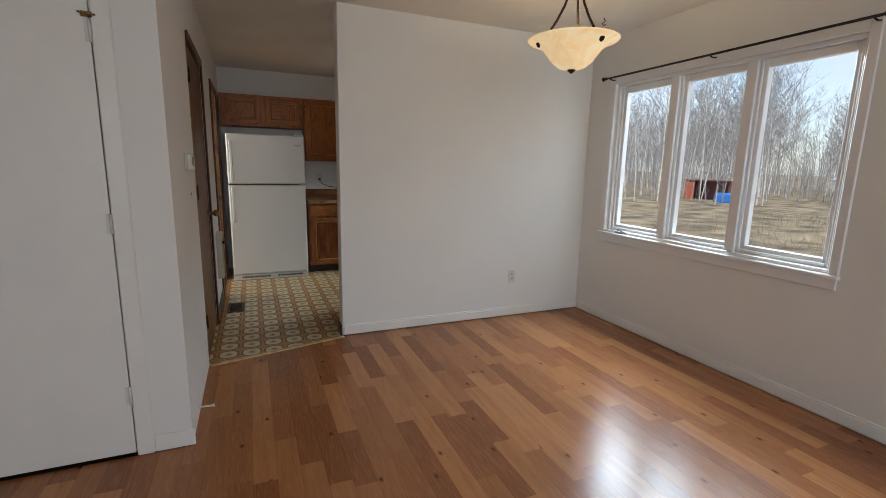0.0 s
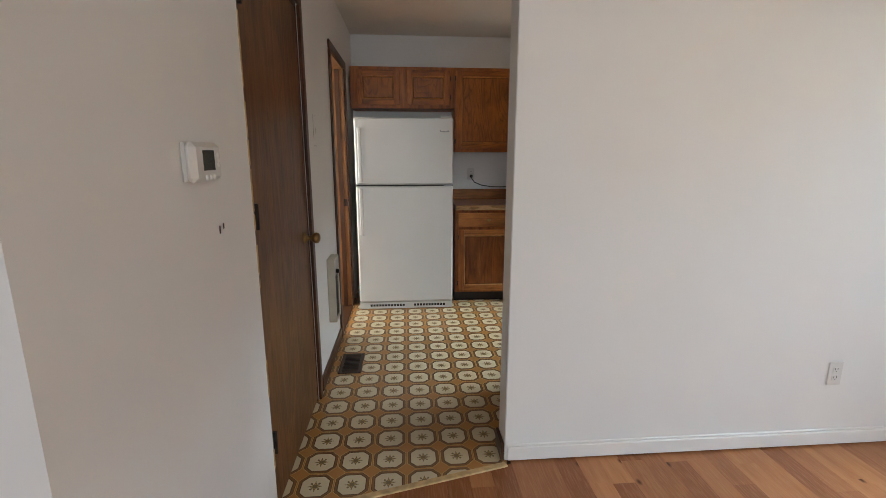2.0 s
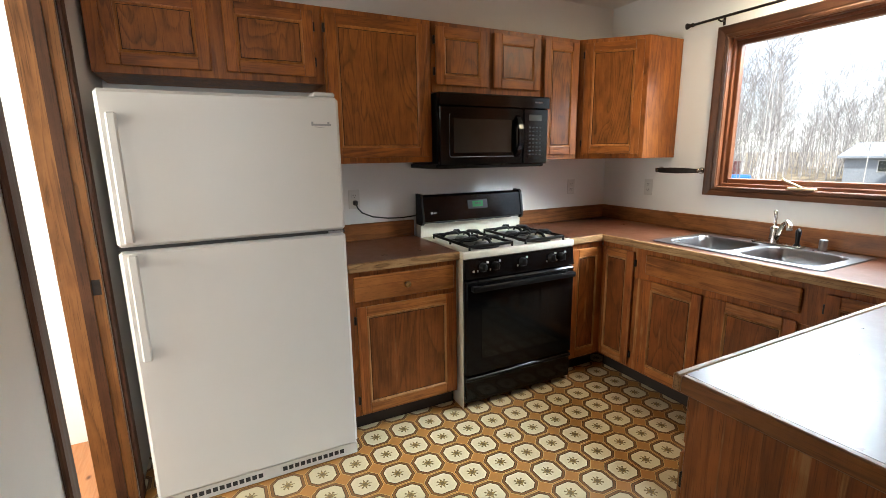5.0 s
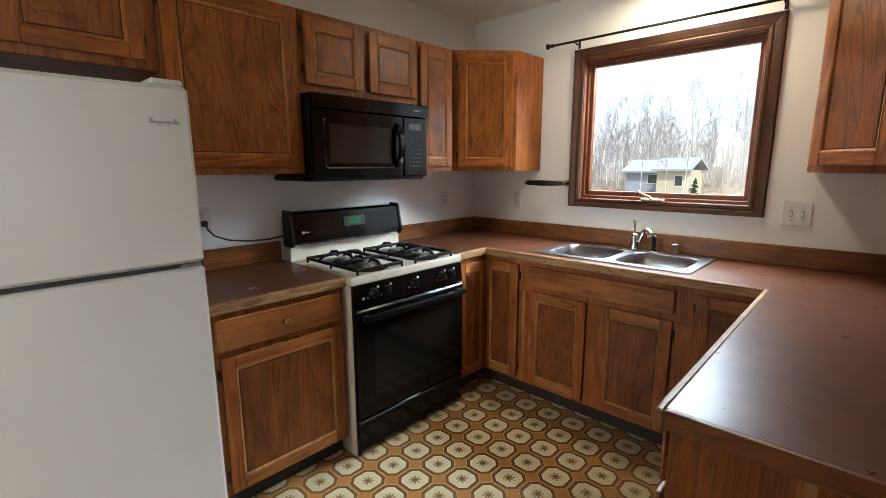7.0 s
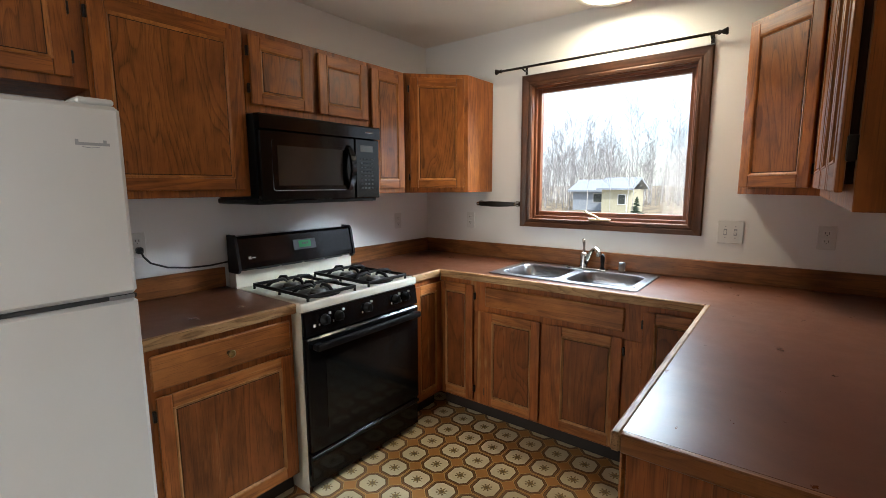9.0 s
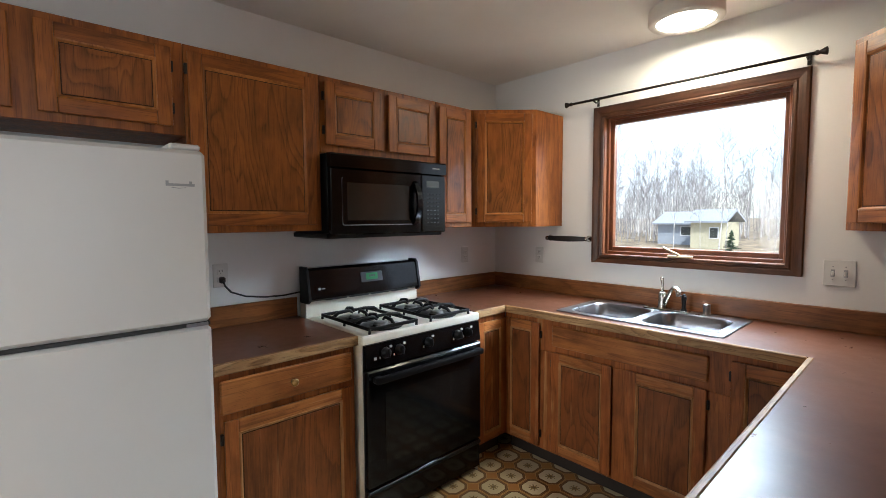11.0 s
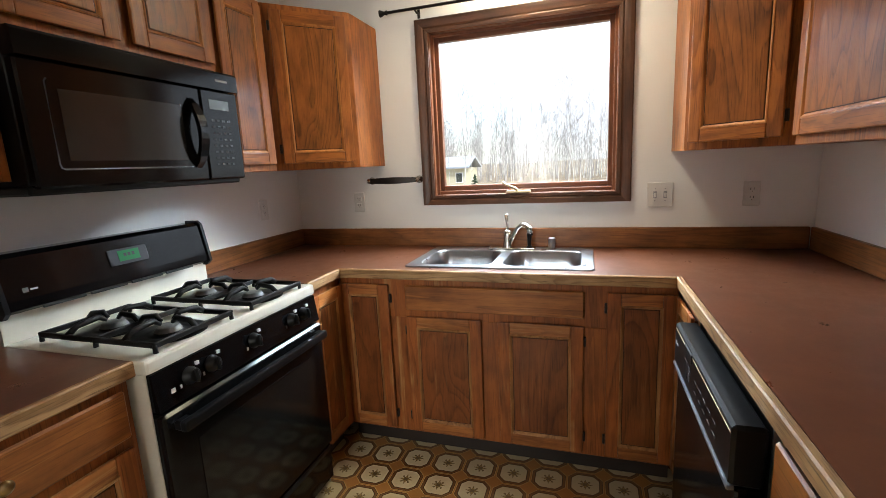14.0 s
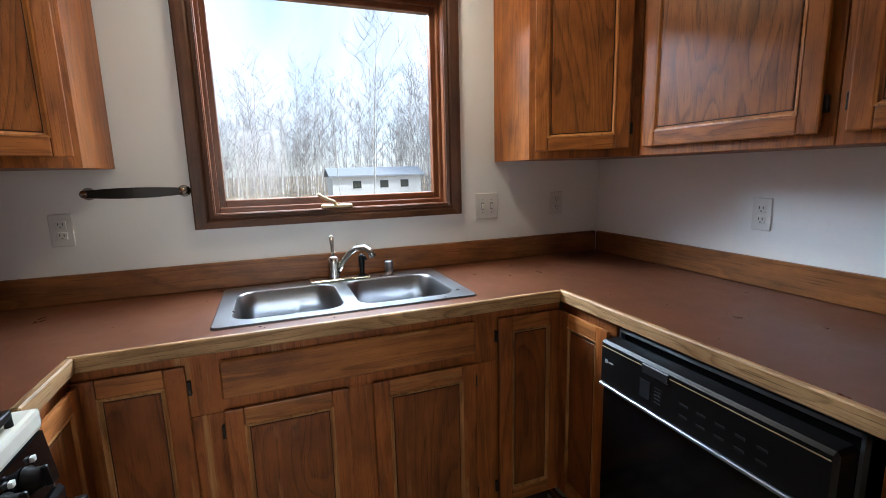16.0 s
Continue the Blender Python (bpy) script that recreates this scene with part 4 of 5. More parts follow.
sink = thing("sink", "double bowl stainless steel sink set into the worktop", "sink", pose(2.70, 5.02, 0.75))
bm = bmesh.new()
es = []
RIM = CT + 0.006
bowls = [(2.515, 5.045, 2.868, 5.395, 0.065), (2.515, 4.648, 2.868, 4.998, 0.065)]
for loop, z in [(rounded(2.462, 4.598, 2.958, 5.442, 0.02, 3), RIM)] + [(rounded(*q), RIM - 0.001) for q in bowls]:
    vs = [bm.verts.new((x, y, z)) for x, y in loop]
    es += [bm.edges.new((vs[i], vs[(i + 1) % len(vs)])) for i in range(len(vs))]
    if z == RIM:
        outer = vs
bmesh.ops.triangle_fill(bm, edges=es, use_beauty=True)
low = [bm.verts.new((v.co.x + (0.004 if v.co.x > 2.7 else -0.004), v.co.y + (0.004 if v.co.y > 5.02 else -0.004), CT + 0.0012)) for v in outer]
for i in range(len(outer)):
    bm.faces.new((outer[i], outer[(i + 1) % len(outer)], low[(i + 1) % len(outer)], low[i]))
part("rim", bm, STEEL, sink, placed=True)
for x0, y0, x1, y1, r in bowls:
    bm = bmesh.new()
    rings = []
    for inset, z in ((0, RIM - 0.001), (0.005, RIM - 0.006), (0.010, CT - 0.10), (0.014, CT - 0.165), (0.026, CT - 0.183), (0.045, CT - 0.188)):
        rings.append([bm.verts.new((x, y, z)) for x, y in rounded(x0 + inset, y0 + inset, x1 - inset, y1 - inset, r)])
    for a, b in zip(rings, rings[1:]):
        for i in range(len(a)):
            f = bm.faces.new((a[i], a[(i + 1) % len(a)], b[(i + 1) % len(a)], b[i]))
            f.smooth = True
    bm.faces.new(rings[-1])
    bowl = part("bowl", bm, STEEL, sink, placed=True)
    bm = bmesh.new()
    turned(bm, [(0.045, 0), (0.042, 0.003), (0.03, 0.001), (0, 0.0)], pose((x0 + x1) / 2, (y0 + y1) / 2, CT - 0.1875))
    d = part("drain", bm, CHROME, sink, placed=True)

tap = thing("faucet", "satin nickel kitchen faucet with lever and side spray", "faucet", pose(2.915, 5.0, RIM))
bm = boxes((-0.03, -0.115, 0, 0.03, 0.13, 0.008), bev=0.004)
part("deck_plate", bm, CHROME, tap)
bm = bmesh.new()
turned(bm, [(0.026, 0.006), (0.024, 0.02), (0.021, 0.05), (0.022, 0.075), (0.020, 0.092), (0.012, 0.10), (0, 0.101)], pose(0, 0.03, 0))
part("body", bm, CHROME, tap)
bm = bmesh.new()
tube(bm, [(0, 0.03, 0.095), (0.004, 0.031, 0.115), (0.002, 0.032, 0.15), (-0.004, 0.034, 0.178), (-0.005, 0.034, 0.186)], [0.010, 0.007, 0.008, 0.010, 0.004])
part("lever", bm, CHROME, tap)
bm = bmesh.new()
arc = [(-0.004, 0.018, 0.03), (-0.02, -0.004, 0.075), (-0.045, -0.03, 0.115), (-0.075, -0.058, 0.138), (-0.105, -0.082, 0.140), (-0.128, -0.10, 0.125), (-0.135, -0.106, 0.105)]
tube(bm, arc, [0.013, 0.0125, 0.012, 0.012, 0.0125, 0.014, 0.014])
part("spout", bm, CHROME, tap)
bm = bmesh.new()
turned(bm, [(0.018, 0.006), (0.016, 0.012), (0.010, 0.018), (0.011, 0.05), (0.014, 0.075), (0.013, 0.09), (0.005, 0.10), (0, 0.10)], pose(0, -0.085, 0), 16)
tube(bm, [(0.0, -0.085, 0.085), (-0.014, -0.095, 0.092), (-0.02, -0.103, 0.075)], 0.004, 6)
part("side_spray", bm, BLACKM, tap, "black side spray")
gap = thing("air_gap", "small steel cylinder air gap cap beside the faucet", "air gap", pose(2.915, 4.80, RIM))
bm = bmesh.new()
turned(bm, [(0.021, 0), (0.021, 0.004), (0.018, 0.006), (0.018, 0.055), (0.016, 0.059), (0, 0.06)])
part("cap", bm, STEEL, gap)

towel = thing("towel_holder", "wall mounted chrome paper towel holder beside the window", "towel holder", pose(EX, 5.70, 1.30))
for y in (-0.15, 0.15):
    bm = bmesh.new()
    turned(bm, [(0, 0), (0.022, 0), (0.022, 0.006), (0.012, 0.012), (0.009, 0.03), (0.014, 0.04), (0.014, 0.05), (0, 0.053)], pose(0, y, 0, 0, -90, 0), 16)
    part("post", bm, CHROME, towel)
bm = bmesh.new()
n = 12
ring = []
for k in range(n + 1):
    y = -0.15 + 0.3 * k / n
    x = -0.045 - 0.022 * math.sin(math.pi * k / n)
    hh = 0.013 + 0.006 * math.sin(math.pi * k / n)
    ring.append([bm.verts.new((x + dx, y, dz)) for dx, dz in ((0, hh), (-0.004, hh), (-0.004, -hh), (0, -hh))])
for a, b in zip(ring, ring[1:]):
    for i in range(4):
        bm.faces.new((a[i], a[(i + 1) % 4], b[(i + 1) % 4], b[i]))
bm.faces.new(ring[0])
bm.faces.new(ring[-1])
part("bar", bm, BRONZE, towel, "dark curved flat bar")

# ---- refrigerator ----
fr = thing("refrigerator", "white top freezer refrigerator with two doors", "refrigerator", pose(0, 0, 0))
fr.matrix_basis = pose(-0.130, 5.597, 0)
W = 0.826
part("cabinet_body", boxes((0.008, 0.075, 0.025, W - 0.008, 0.73, 1.650), bev=0.006), ENAMEL, fr)
part("freezer_door", boxes((0, 0, 1.110, W, 0.066, 1.660), bev=0.012), ENAMEL, fr)
part("lower_door", boxes((0, 0, 0.072, W, 0.066, 1.098), bev=0.012), ENAMEL, fr)
part("gasket", boxes((0.012, 0.066, 0.08, W - 0.012, 0.0745, 1.650)), GREY, fr)
part("door_trim", boxes((0.004, 0.004, 1.0985, W - 0.004, 0.06, 1.1095)), SLOT, fr, "dark strip between the doors")
for z0, z1 in ((1.128, 1.58), (0.68, 1.085)):
    bm = bmesh.new()
    box(bm, 0.03, -0.042, z0, 0.062, -0.026, z1, 0.006)
    for z in (z0, z1 - 0.05):
        box(bm, 0.034, -0.03, z + 0.004, 0.058, 0.002, z + 0.046, 0.004)
    part("handle", bm, ENAMEL, fr)
g = part("base_grille", boxes((0.0, 0.018, 0.004, W, 0.07, 0.066), bev=0.004), ENAMEL, fr)
for k in range(26):
    x = 0.09 + k * 0.026
    if abs(k - 13) > 1:
        part("slot", boxes((x, 0.0165, 0.026, x + 0.019, 0.0185, 0.046)), SLOT, g)
part("hinge_cover", boxes((W - 0.10, 0.012, 1.6605, W - 0.01, 0.13, 1.680), bev=0.006), ENAMEL, fr)
part("hinge", boxes((W - 0.075, -0.004, 1.099, W - 0.012, 0.05, 1.109)), STEEL, fr)
bm = boxes((W - 0.115, -0.0012, 1.546, W - 0.035, 0.001, 1.554), (W - 0.115, -0.0012, 1.554, W - 0.107, 0.001, 1.562), (W - 0.05, -0.0012, 1.554, W - 0.042, 0.001, 1.562))
tube(bm, [(W - 0.10, -0.001, 1.542), (W - 0.08, -0.001, 1.5395), (W - 0.06, -0.001, 1.542)], 0.001, 6)
part("badge", bm, GREY, fr, "small grey maker's badge")
part("foot", boxes((0.03, 0.08, 0.0, 0.08, 0.6, 0.025), (W - 0.08, 0.08, 0.0, W - 0.03, 0.6, 0.025)), SLOT, fr)

# ---- gas range ----
st = thing("gas_range", "cream and black gas range with four burners", "stove", pose(1.345, 5.705, 0))
W = 0.762
part("side_panel", boxes((0, 0.012, 0.0, 0.004, 0.62, 0.872)), CREAM, st)
part("side_panel", boxes((W - 0.004, 0.012, 0.0, W, 0.62, 0.872)), CREAM, st)
part("body", boxes((0.004, 0.04, 0.02, W - 0.004, 0.615, 0.872)), BLACKM, st)
bm = bmesh.new()
box(bm, -0.004, 0.0, 0.8725, W + 0.004, 0.55, 0.915, 0.010, seg=2)
part("cooktop", bm, CREAM, st, "cream enamel cooktop")
bm = bmesh.new()
prof = [(0.55, 0.90), (0.55, 1.0), (0.575, 1.01), (0.62, 1.01), (0.62, 0.90)]
a = [bm.verts.new((0.0, y, z)) for y, z in prof]
b = [bm.verts.new((W, y, z)) for y, z in prof]
bm.faces.new(a)
bm.faces.new(b)
for i in range(5):
    bm.faces.new((a[i], a[(i + 1) % 5], b[(i + 1) % 5], b[i]))
part("rear_riser", bm, CREAM, st)


def extrude_profile(prof, x0, x1):
    bm = bmesh.new()
    a = [bm.verts.new((x0, y, z)) for y, z in prof]
    b = [bm.verts.new((x1, y, z)) for y, z in prof]
    bm.faces.new(a)
    bm.faces.new(b)
    for i in range(len(prof)):
        bm.faces.new((a[i], a[(i + 1) % len(prof)], b[(i + 1) % len(prof)], b[i]))
    return bm


guard = part("backguard", extrude_profile([(0.535, 1.0), (0.515, 1.012), (0.52, 1.04), (0.545, 1.165), (0.560, 1.178), (0.615, 1.178), (0.615, 1.0)], 0.012, W - 0.012), BLACK, st, "glossy black backguard")
for x0, x1 in ((-0.002, 0.0118), (W - 0.0118, W + 0.002)):
    part("backguard_end", extrude_profile([(0.53, 0.99), (0.508, 1.01), (0.513, 1.04), (0.538, 1.170), (0.556, 1.186), (0.618, 1.186), (0.618, 0.99)], x0, x1), BLACKM, st)
tilt = math.degrees(math.atan2(0.025, 0.125))
fm = pose(0, 0.5325, 1.1025, -tilt, 0, 0)
bm = boxes((0.33, -0.005, -0.028, 0.48, 0.0, 0.030), bev=0.002)
bm.transform(fm)
part("clock_panel", bm, FAINT, guard)
bm = boxes((0.365, -0.0065, -0.016, 0.445, -0.0045, 0.022))
bm.transform(fm)
part("clock_display", bm, GREEN, guard, "green lit clock display")
bm = boxes((0.385, -0.0075, 0.0, 0.395, -0.006, 0.012), (0.40, -0.0075, 0.0, 0.410, -0.006, 0.012), (0.416, -0.0075, 0.0, 0.426, -0.006, 0.012))
bm.transform(fm)
part("clock_digits", bm, SLOT, guard)
bm = boxes((0.06, -0.0015, -0.045, 0.075, 0.002, -0.031), (0.08, -0.0015, -0.041, 0.10, 0.002, -0.036))
bm.transform(fm)
part("badge", bm, GREY, guard)
part("guard_vent", boxes(*[(0.10 + k * 0.145, 0.512, 1.001, 0.225 + k * 0.145, 0.520, 1.011) for k in range(4)]), SLOT, guard)
pan = part("control_panel", extrude_profile([(-0.014, 0.765), (0.0, 0.870), (0.05, 0.870), (0.05, 0.765)], 0.006, W - 0.006), BLACK, st)
for x in (0.115, 0.195, 0.378, 0.585, 0.66):
    bm = bmesh.new()
    m = pose(x, -0.008, 0.822, 90 - 7.6, 0, 0)
    turned(bm, [(0.026, 0), (0.026, 0.005), (0.021, 0.009), (0.019, 0.022), (0.016, 0.026), (0, 0.026)], m, 20)
    vs = box(bm, -0.0045, -0.020, 0.022, 0.0045, 0.020, 0.034, 0.002)
    bmesh.ops.transform(bm, matrix=m, verts=[v for v in bm.verts if v.link_faces and all(len(f.verts) >= 3 for f in v.link_faces) and v.co.z < 0.1 and abs(v.co.x) < 0.02 and abs(v.co.y) < 0.03])
    k = part("knob", bm, BLACKM, pan)
    part("legend", boxes((x + 0.026, -0.0105, 0.842, x + 0.036, -0.0035, 0.852)), IVORY, pan)
    part("legend", boxes((x - 0.035, -0.011, 0.80, x - 0.03, -0.008, 0.81)), IVORY, pan)
part("legend", boxes((0.05, -0.013, 0.80, 0.062, -0.0095, 0.812)), IVORY, pan)
od = part("oven_door", boxes((0.006, -0.022, 0.205, W - 0.006, 0.039, 0.755), bev=0.008), BLACK, st, "glossy black oven door")
part("oven_window", boxes((0.10, -0.0235, 0.30, W - 0.10, -0.021, 0.64)), WINDOWB, od)
bm = bmesh.new()
box(bm, 0.03, -0.066, 0.700, W - 0.03, -0.040, 0.732, 0.009, seg=2)
for x in (0.03, W - 0.075):
    box(bm, x, -0.050, 0.702, x + 0.045, -0.020, 0.730, 0.006)
part("oven_handle", bm, BLACKM, od, "black bar handle")
part("drawer", boxes((0.006, -0.012, 0.035, W - 0.006, 0.039, 0.198), bev=0.006), BLACK, st)
part("drawer_lip", boxes((0.006, -0.020, 0.172, W - 0.006, -0.011, 0.192), bev=0.003), BLACKM, st)


def grate(x):
    g = thing("burner_grate", "black cast iron grate over two burners", "grate", pose(1.345 + x, 5.705 + 0.24, 0.915), "stove grates")
    bm = bmesh.new()
    w, l, z = 0.138, 0.222, 0.024
    for a, b in (((-w, -l), (w, -l)), ((w, -l), (w, l)), ((w, l), (-w, l)), ((-w, l), (-w, -l)), ((-w, 0), (w, 0))):
        box(bm, min(a[0], b[0]) - 0.005, min(a[1], b[1]) - 0.005, z - 0.010, max(a[0], b[0]) + 0.006, max(a[1], b[1]) + 0.006, z + 0.006, 0.002)
    for sx in (-1, 1):
        for sy in (-1, 0, 1):
            rod(bm, (sx * w, sy * l, 0.0005), (sx * w, sy * l, z), 0.007, 0.006, 8)
    part("frame", bm, IRON, g)
    for cy in (-l / 2, l / 2):
        for dx, dy in ((1, 0), (-1, 0), (0, 1), (0, -1)):
            ex, ey = dx * w, cy + dy * l / 2
            ix, iy = dx * 0.022, cy + dy * 0.022
            bm = bmesh.new()
            tube(bm, [(ex, ey, z), (ex * 0.75 + ix * 0.25, ey * 0.75 + iy * 0.25, z + 0.020), (ix * 0.8 + ex * 0.2, iy * 0.8 + ey * 0.2, z + 0.026), (ix, iy, z + 0.010)], [0.009, 0.009, 0.009, 0.006], 6)
            part("finger", bm, IRON, g)
    return g


for gx in (0.185, 0.555):
    grate(gx)
    for gy in (-0.1125, 0.1125):
        bm = bmesh.new()
        c = pose(gx, 0.24 + gy, 0.9152)
        turned(bm, [(0.108, 0.0), (0.106, 0.003), (0.06, 0.001), (0.042, 0.001), (0.040, 0.008)], c, 28)
        bo = part("drip_bowl", bm, BLACKM, st)
        bm = bmesh.new()
        turned(bm, [(0.040, 0.004), (0.038, 0.012), (0.034, 0.014), (0.033, 0.019), (0.028, 0.022), (0, 0.022)], c, 24)
        part("burner", bm, BURNER, st, "grey metal burner head")

# ---- microwave ----
mw = thing("microwave", "black over the range microwave oven", "microwave", pose(1.345, 5.965, 0))
W = 0.752
part("body", boxes((0.0, 0.035, 1.372, W, 0.40, 1.762), bev=0.003), BLACKM, mw)
part("underside", boxes((-0.012, 0.02, 1.345, W - 0.01, 0.40, 1.3715), bev=0.006), BLACKM, mw)
part("vent_band", extrude_profile([(-0.008, 1.693), (-0.008, 1.752), (-0.002, 1.760), (0.036, 1.762), (0.036, 1.693)], 0.0, W), BLACK, mw)
d = part("oven_door", boxes((0.0, 0.0, 1.362, 0.565, 0.034, 1.690), bev=0.006), BLACK, mw)
bm = bmesh.new()
tube(bm, [(0.066, -0.0004, 1.645), (0.060, -0.0004, 1.638), (0.060, -0.0004, 1.424), (0.063, -0.0004, 1.415), (0.072, -0.0004, 1.411), (0.495, -0.0004, 1.411)], 0.0022, 8)
part("door_rim", bm, SILVER, d, "thin silver line round the door glass")
part("door_window", boxes((0.088, -0.0018, 1.434, 0.478, 0.001, 1.622), bev=0.0008), MESHGLASS, d, "dark grey mesh window")
bow = [(math.sin(math.pi * k / 12), 1.405 + 0.245 * k / 12) for k in range(13)]
bm = extrude_profile([(0.001 - 0.050 * q ** 0.7, z) for q, z in bow] + [(0.001 - 0.034 * q ** 0.7, z + (1.5275 - z) * 0.16) for q, z in bow[::-1]], 0.503, 0.537)
bmesh.ops.bevel(bm, geom=[e for e in bm.edges if abs(e.verts[0].co.x - e.verts[1].co.x) < 1e-6], offset=0.004, segments=2, affect="EDGES", clamp_overlap=True)
part("handle", bm, BLACK, d, "curved glossy handle")
cp = part("control_panel", boxes((0.568, 0.0, 1.362, W, 0.034, 1.690), bev=0.006), BLACK, mw)
part("display", boxes((0.605, -0.0015, 1.620, 0.70, 0.001, 1.655)), LCD, cp)
bm = bmesh.new()
for r in range(8):
    for c in range(4):
        box(bm, 0.607 + c * 0.026, -0.0012, 1.415 + r * 0.023, 0.621 + c * 0.026, 0.0005, 1.423 + r * 0.023)
part("keypad", bm, FAINT, cp, "small grey key legends")
part("badge", boxes((0.64, -0.0095, 1.722, 0.70, -0.0075, 1.730)), GREY, mw)

# ---- dishwasher ----
dwm = thing("dishwasher", "black dishwasher standing slightly proud under the worktop", "dishwasher", pose(2.123, PN + 0.655, 0, 0, 0, 180))
W = 0.64
part("tub", boxes((0.01, 0.03, 0.02, W - 0.015, 0.60, 0.845)), BLACKM, dwm)
part("tub_edge", boxes((0.004, 0.012, 0.10, 0.010, 0.032, 0.855), (W - 0.015, 0.012, 0.10, W - 0.008, 0.032, 0.855), (0.004, 0.012, 0.845, W - 0.008, 0.032, 0.855)), SILVER, dwm, "grey metal tub edge")
dd = part("door_panel", boxes((0.002, -0.045, 0.115, W - 0.012, 0.008, 0.690), bev=0.005), BLACK, dwm)
c = part("control_panel", boxes((0.002, -0.058, 0.694, W - 0.012, 0.008, 0.832), bev=0.008), BLACKM, dwm)
part("trim_strip", boxes((0.004, -0.062, 0.686, W - 0.014, -0.046, 0.696), bev=0.002), SILVER, dwm, "silver strip under the controls")
part("gold_line", boxes((0.012, -0.0592, 0.812, W - 0.022, -0.0575, 0.8145)), GOLD, c)
part("latch_recess", boxes((0.17, -0.062, 0.795, 0.26, -0.056, 0.823), bev=0.003), FAINT, c)
part("indicator", boxes((0.165, -0.0592, 0.725, 0.20, -0.0575, 0.775)), FAINT, c)
for r in range(2):
    for k in range(5):
        part("key_legend", boxes((0.295 + k * 0.048, -0.0592, 0.730 + r * 0.030, 0.318 + k * 0.048, -0.0575, 0.736 + r * 0.030)), FAINT, c)
for k in range(5):
    part("key_legend", boxes((0.215, -0.0592, 0.728 + k * 0.010, 0.235, -0.0575, 0.731 + k * 0.010)), FAINT, c)
part("badge", boxes((0.025, -0.0592, 0.765, 0.036, -0.0575, 0.776), (0.040, -0.0592, 0.768, 0.06, -0.0575, 0.772)), GREY, c)
part("kick_plate", boxes((0.01, 0.03, 0.0, W - 0.015, 0.06, 0.108)), BLACKM, dwm)

# ---- lamps ----
pend = thing("pendant_lamp", "lit alabaster glass bowl pendant with bronze arms", "pendant lamp", pose(1.825, 2.256, 1.885))
bm = bmesh.new()
turned(bm, [(0.01, 0.020), (0.045, 0.023), (0.075, 0.032), (0.105, 0.055), (0.135, 0.092), (0.165, 0.130), (0.20, 0.156), (0.245, 0.172), (0.252, 0.180), (0.243, 0.181), (0.197, 0.164), (0.16, 0.138), (0.13, 0.098), (0.10, 0.063), (0.07, 0.040), (0.01, 0.030)], sides=40)
part("glass_bowl", bm, ALAB, pend, "cream alabaster glass bowl")
bm = bmesh.new()
turned(bm, [(0, 0), (0.012, 0.004), (0.014, 0.010), (0.022, 0.014), (0.024, 0.020), (0, 0.021)])
part("finial", bm, BRONZE, pend)
for k in range(3):
    a = radians(40 + 120 * k)
    ca, sa = math.cos(a), math.sin(a)
    bm = bmesh.new()
    tube(bm, [(r * ca, r * sa, z) for r, z in ((0.19, 0.165), (0.15, 0.20), (0.10, 0.28), (0.06, 0.36), (0.03, 0.46), (0.012, 0.50))], 0.007, 8)
    part("arm", bm, BRONZE, pend)
    bm = bmesh.new()
    turned(bm, [(0, -0.004), (0.016, -0.002), (0.018, 0.003), (0.010, 0.010), (0, 0.011)], Matrix.Translation((0.197 * ca, 0.197 * sa, 0.150)) @ pose(0, 0, 0, 0, 120, math.degrees(a)), 14)
    part("clip_button", bm, BRONZE, pend)
bm = bmesh.new()
rod(bm, (0, 0, 0.50), (0, 0, 0.575), 0.008)
turned(bm, [(0.065, 0.59), (0.065, 0.58), (0.05, 0.568), (0.012, 0.56), (0, 0.56)])
part("canopy", bm, BRONZE, pend)
hk = thing("ceiling_hook", "dark swag hook screwed into the ceiling", "hook", pose(2.62, 2.94, H))
bm = bmesh.new()
tube(bm, [(0, 0, 0), (0, 0, -0.012), (0.010, -0.006, -0.022), (0.0, 0, -0.034), (-0.012, 0.008, -0.044), (0, 0, -0.056), (0.012, -0.008, -0.048)], 0.0035, 8)
part("hook", bm, BRONZE, hk)

led = thing("ceiling_light", "round flush lit ceiling light with a white ring", "ceiling light", pose(2.72, 4.88, H))
bm = bmesh.new()
turned(bm, [(0.17, 0.0), (0.172, -0.06), (0.166, -0.068), (0.135, -0.068), (0.132, -0.060)], sides=40)
part("ring", bm, LAMPW, led)
bm = bmesh.new()
turned(bm, [(0.133, -0.062), (0.0, -0.064)], sides=40)
part("diffuser", bm, LED, led, "glowing round diffuser")

# ---- outdoors ----
bm = bmesh.new()
n = 40
gv = {}
for i in range(n + 1):
    for j in range(n + 1):
        x, y = 3.0 + 900 * (i / n) ** 3, 6 + 900 * ((j - n / 2) / (n / 2)) ** 3
        gv[i, j] = bm.verts.new((x, y, -0.85 + (0.25 * noise.noise((x * 0.2, y * 0.2, 0)) if x > 8 else 0)))
for i in range(n):
    for j in range(n):
        bm.faces.new((gv[i, j], gv[i + 1, j], gv[i + 1, j + 1], gv[i, j + 1]))
struct("ground", bm, GRASS, "dry pale grass field reaching the woods", "ground")


def limb(out, p, d, length, r, depth, rng, sides):
    steps = 4 if depth else 3
    pts, rad = [p.copy()], [r]
    for k in range(steps):
        d = (d + Vector((rng.uniform(-1, 1), rng.uniform(-1, 1), rng.uniform(-0.5, 0.8))) * (0.05 if depth == 3 else 0.17)).normalized()
        p = p + d * length / steps
        pts.append(p.copy())
        rad.append(max(0.004, r * (1 - 0.85 * (k + 1) / steps)))
    out.append((pts, rad, sides, depth))
    return pts, rad


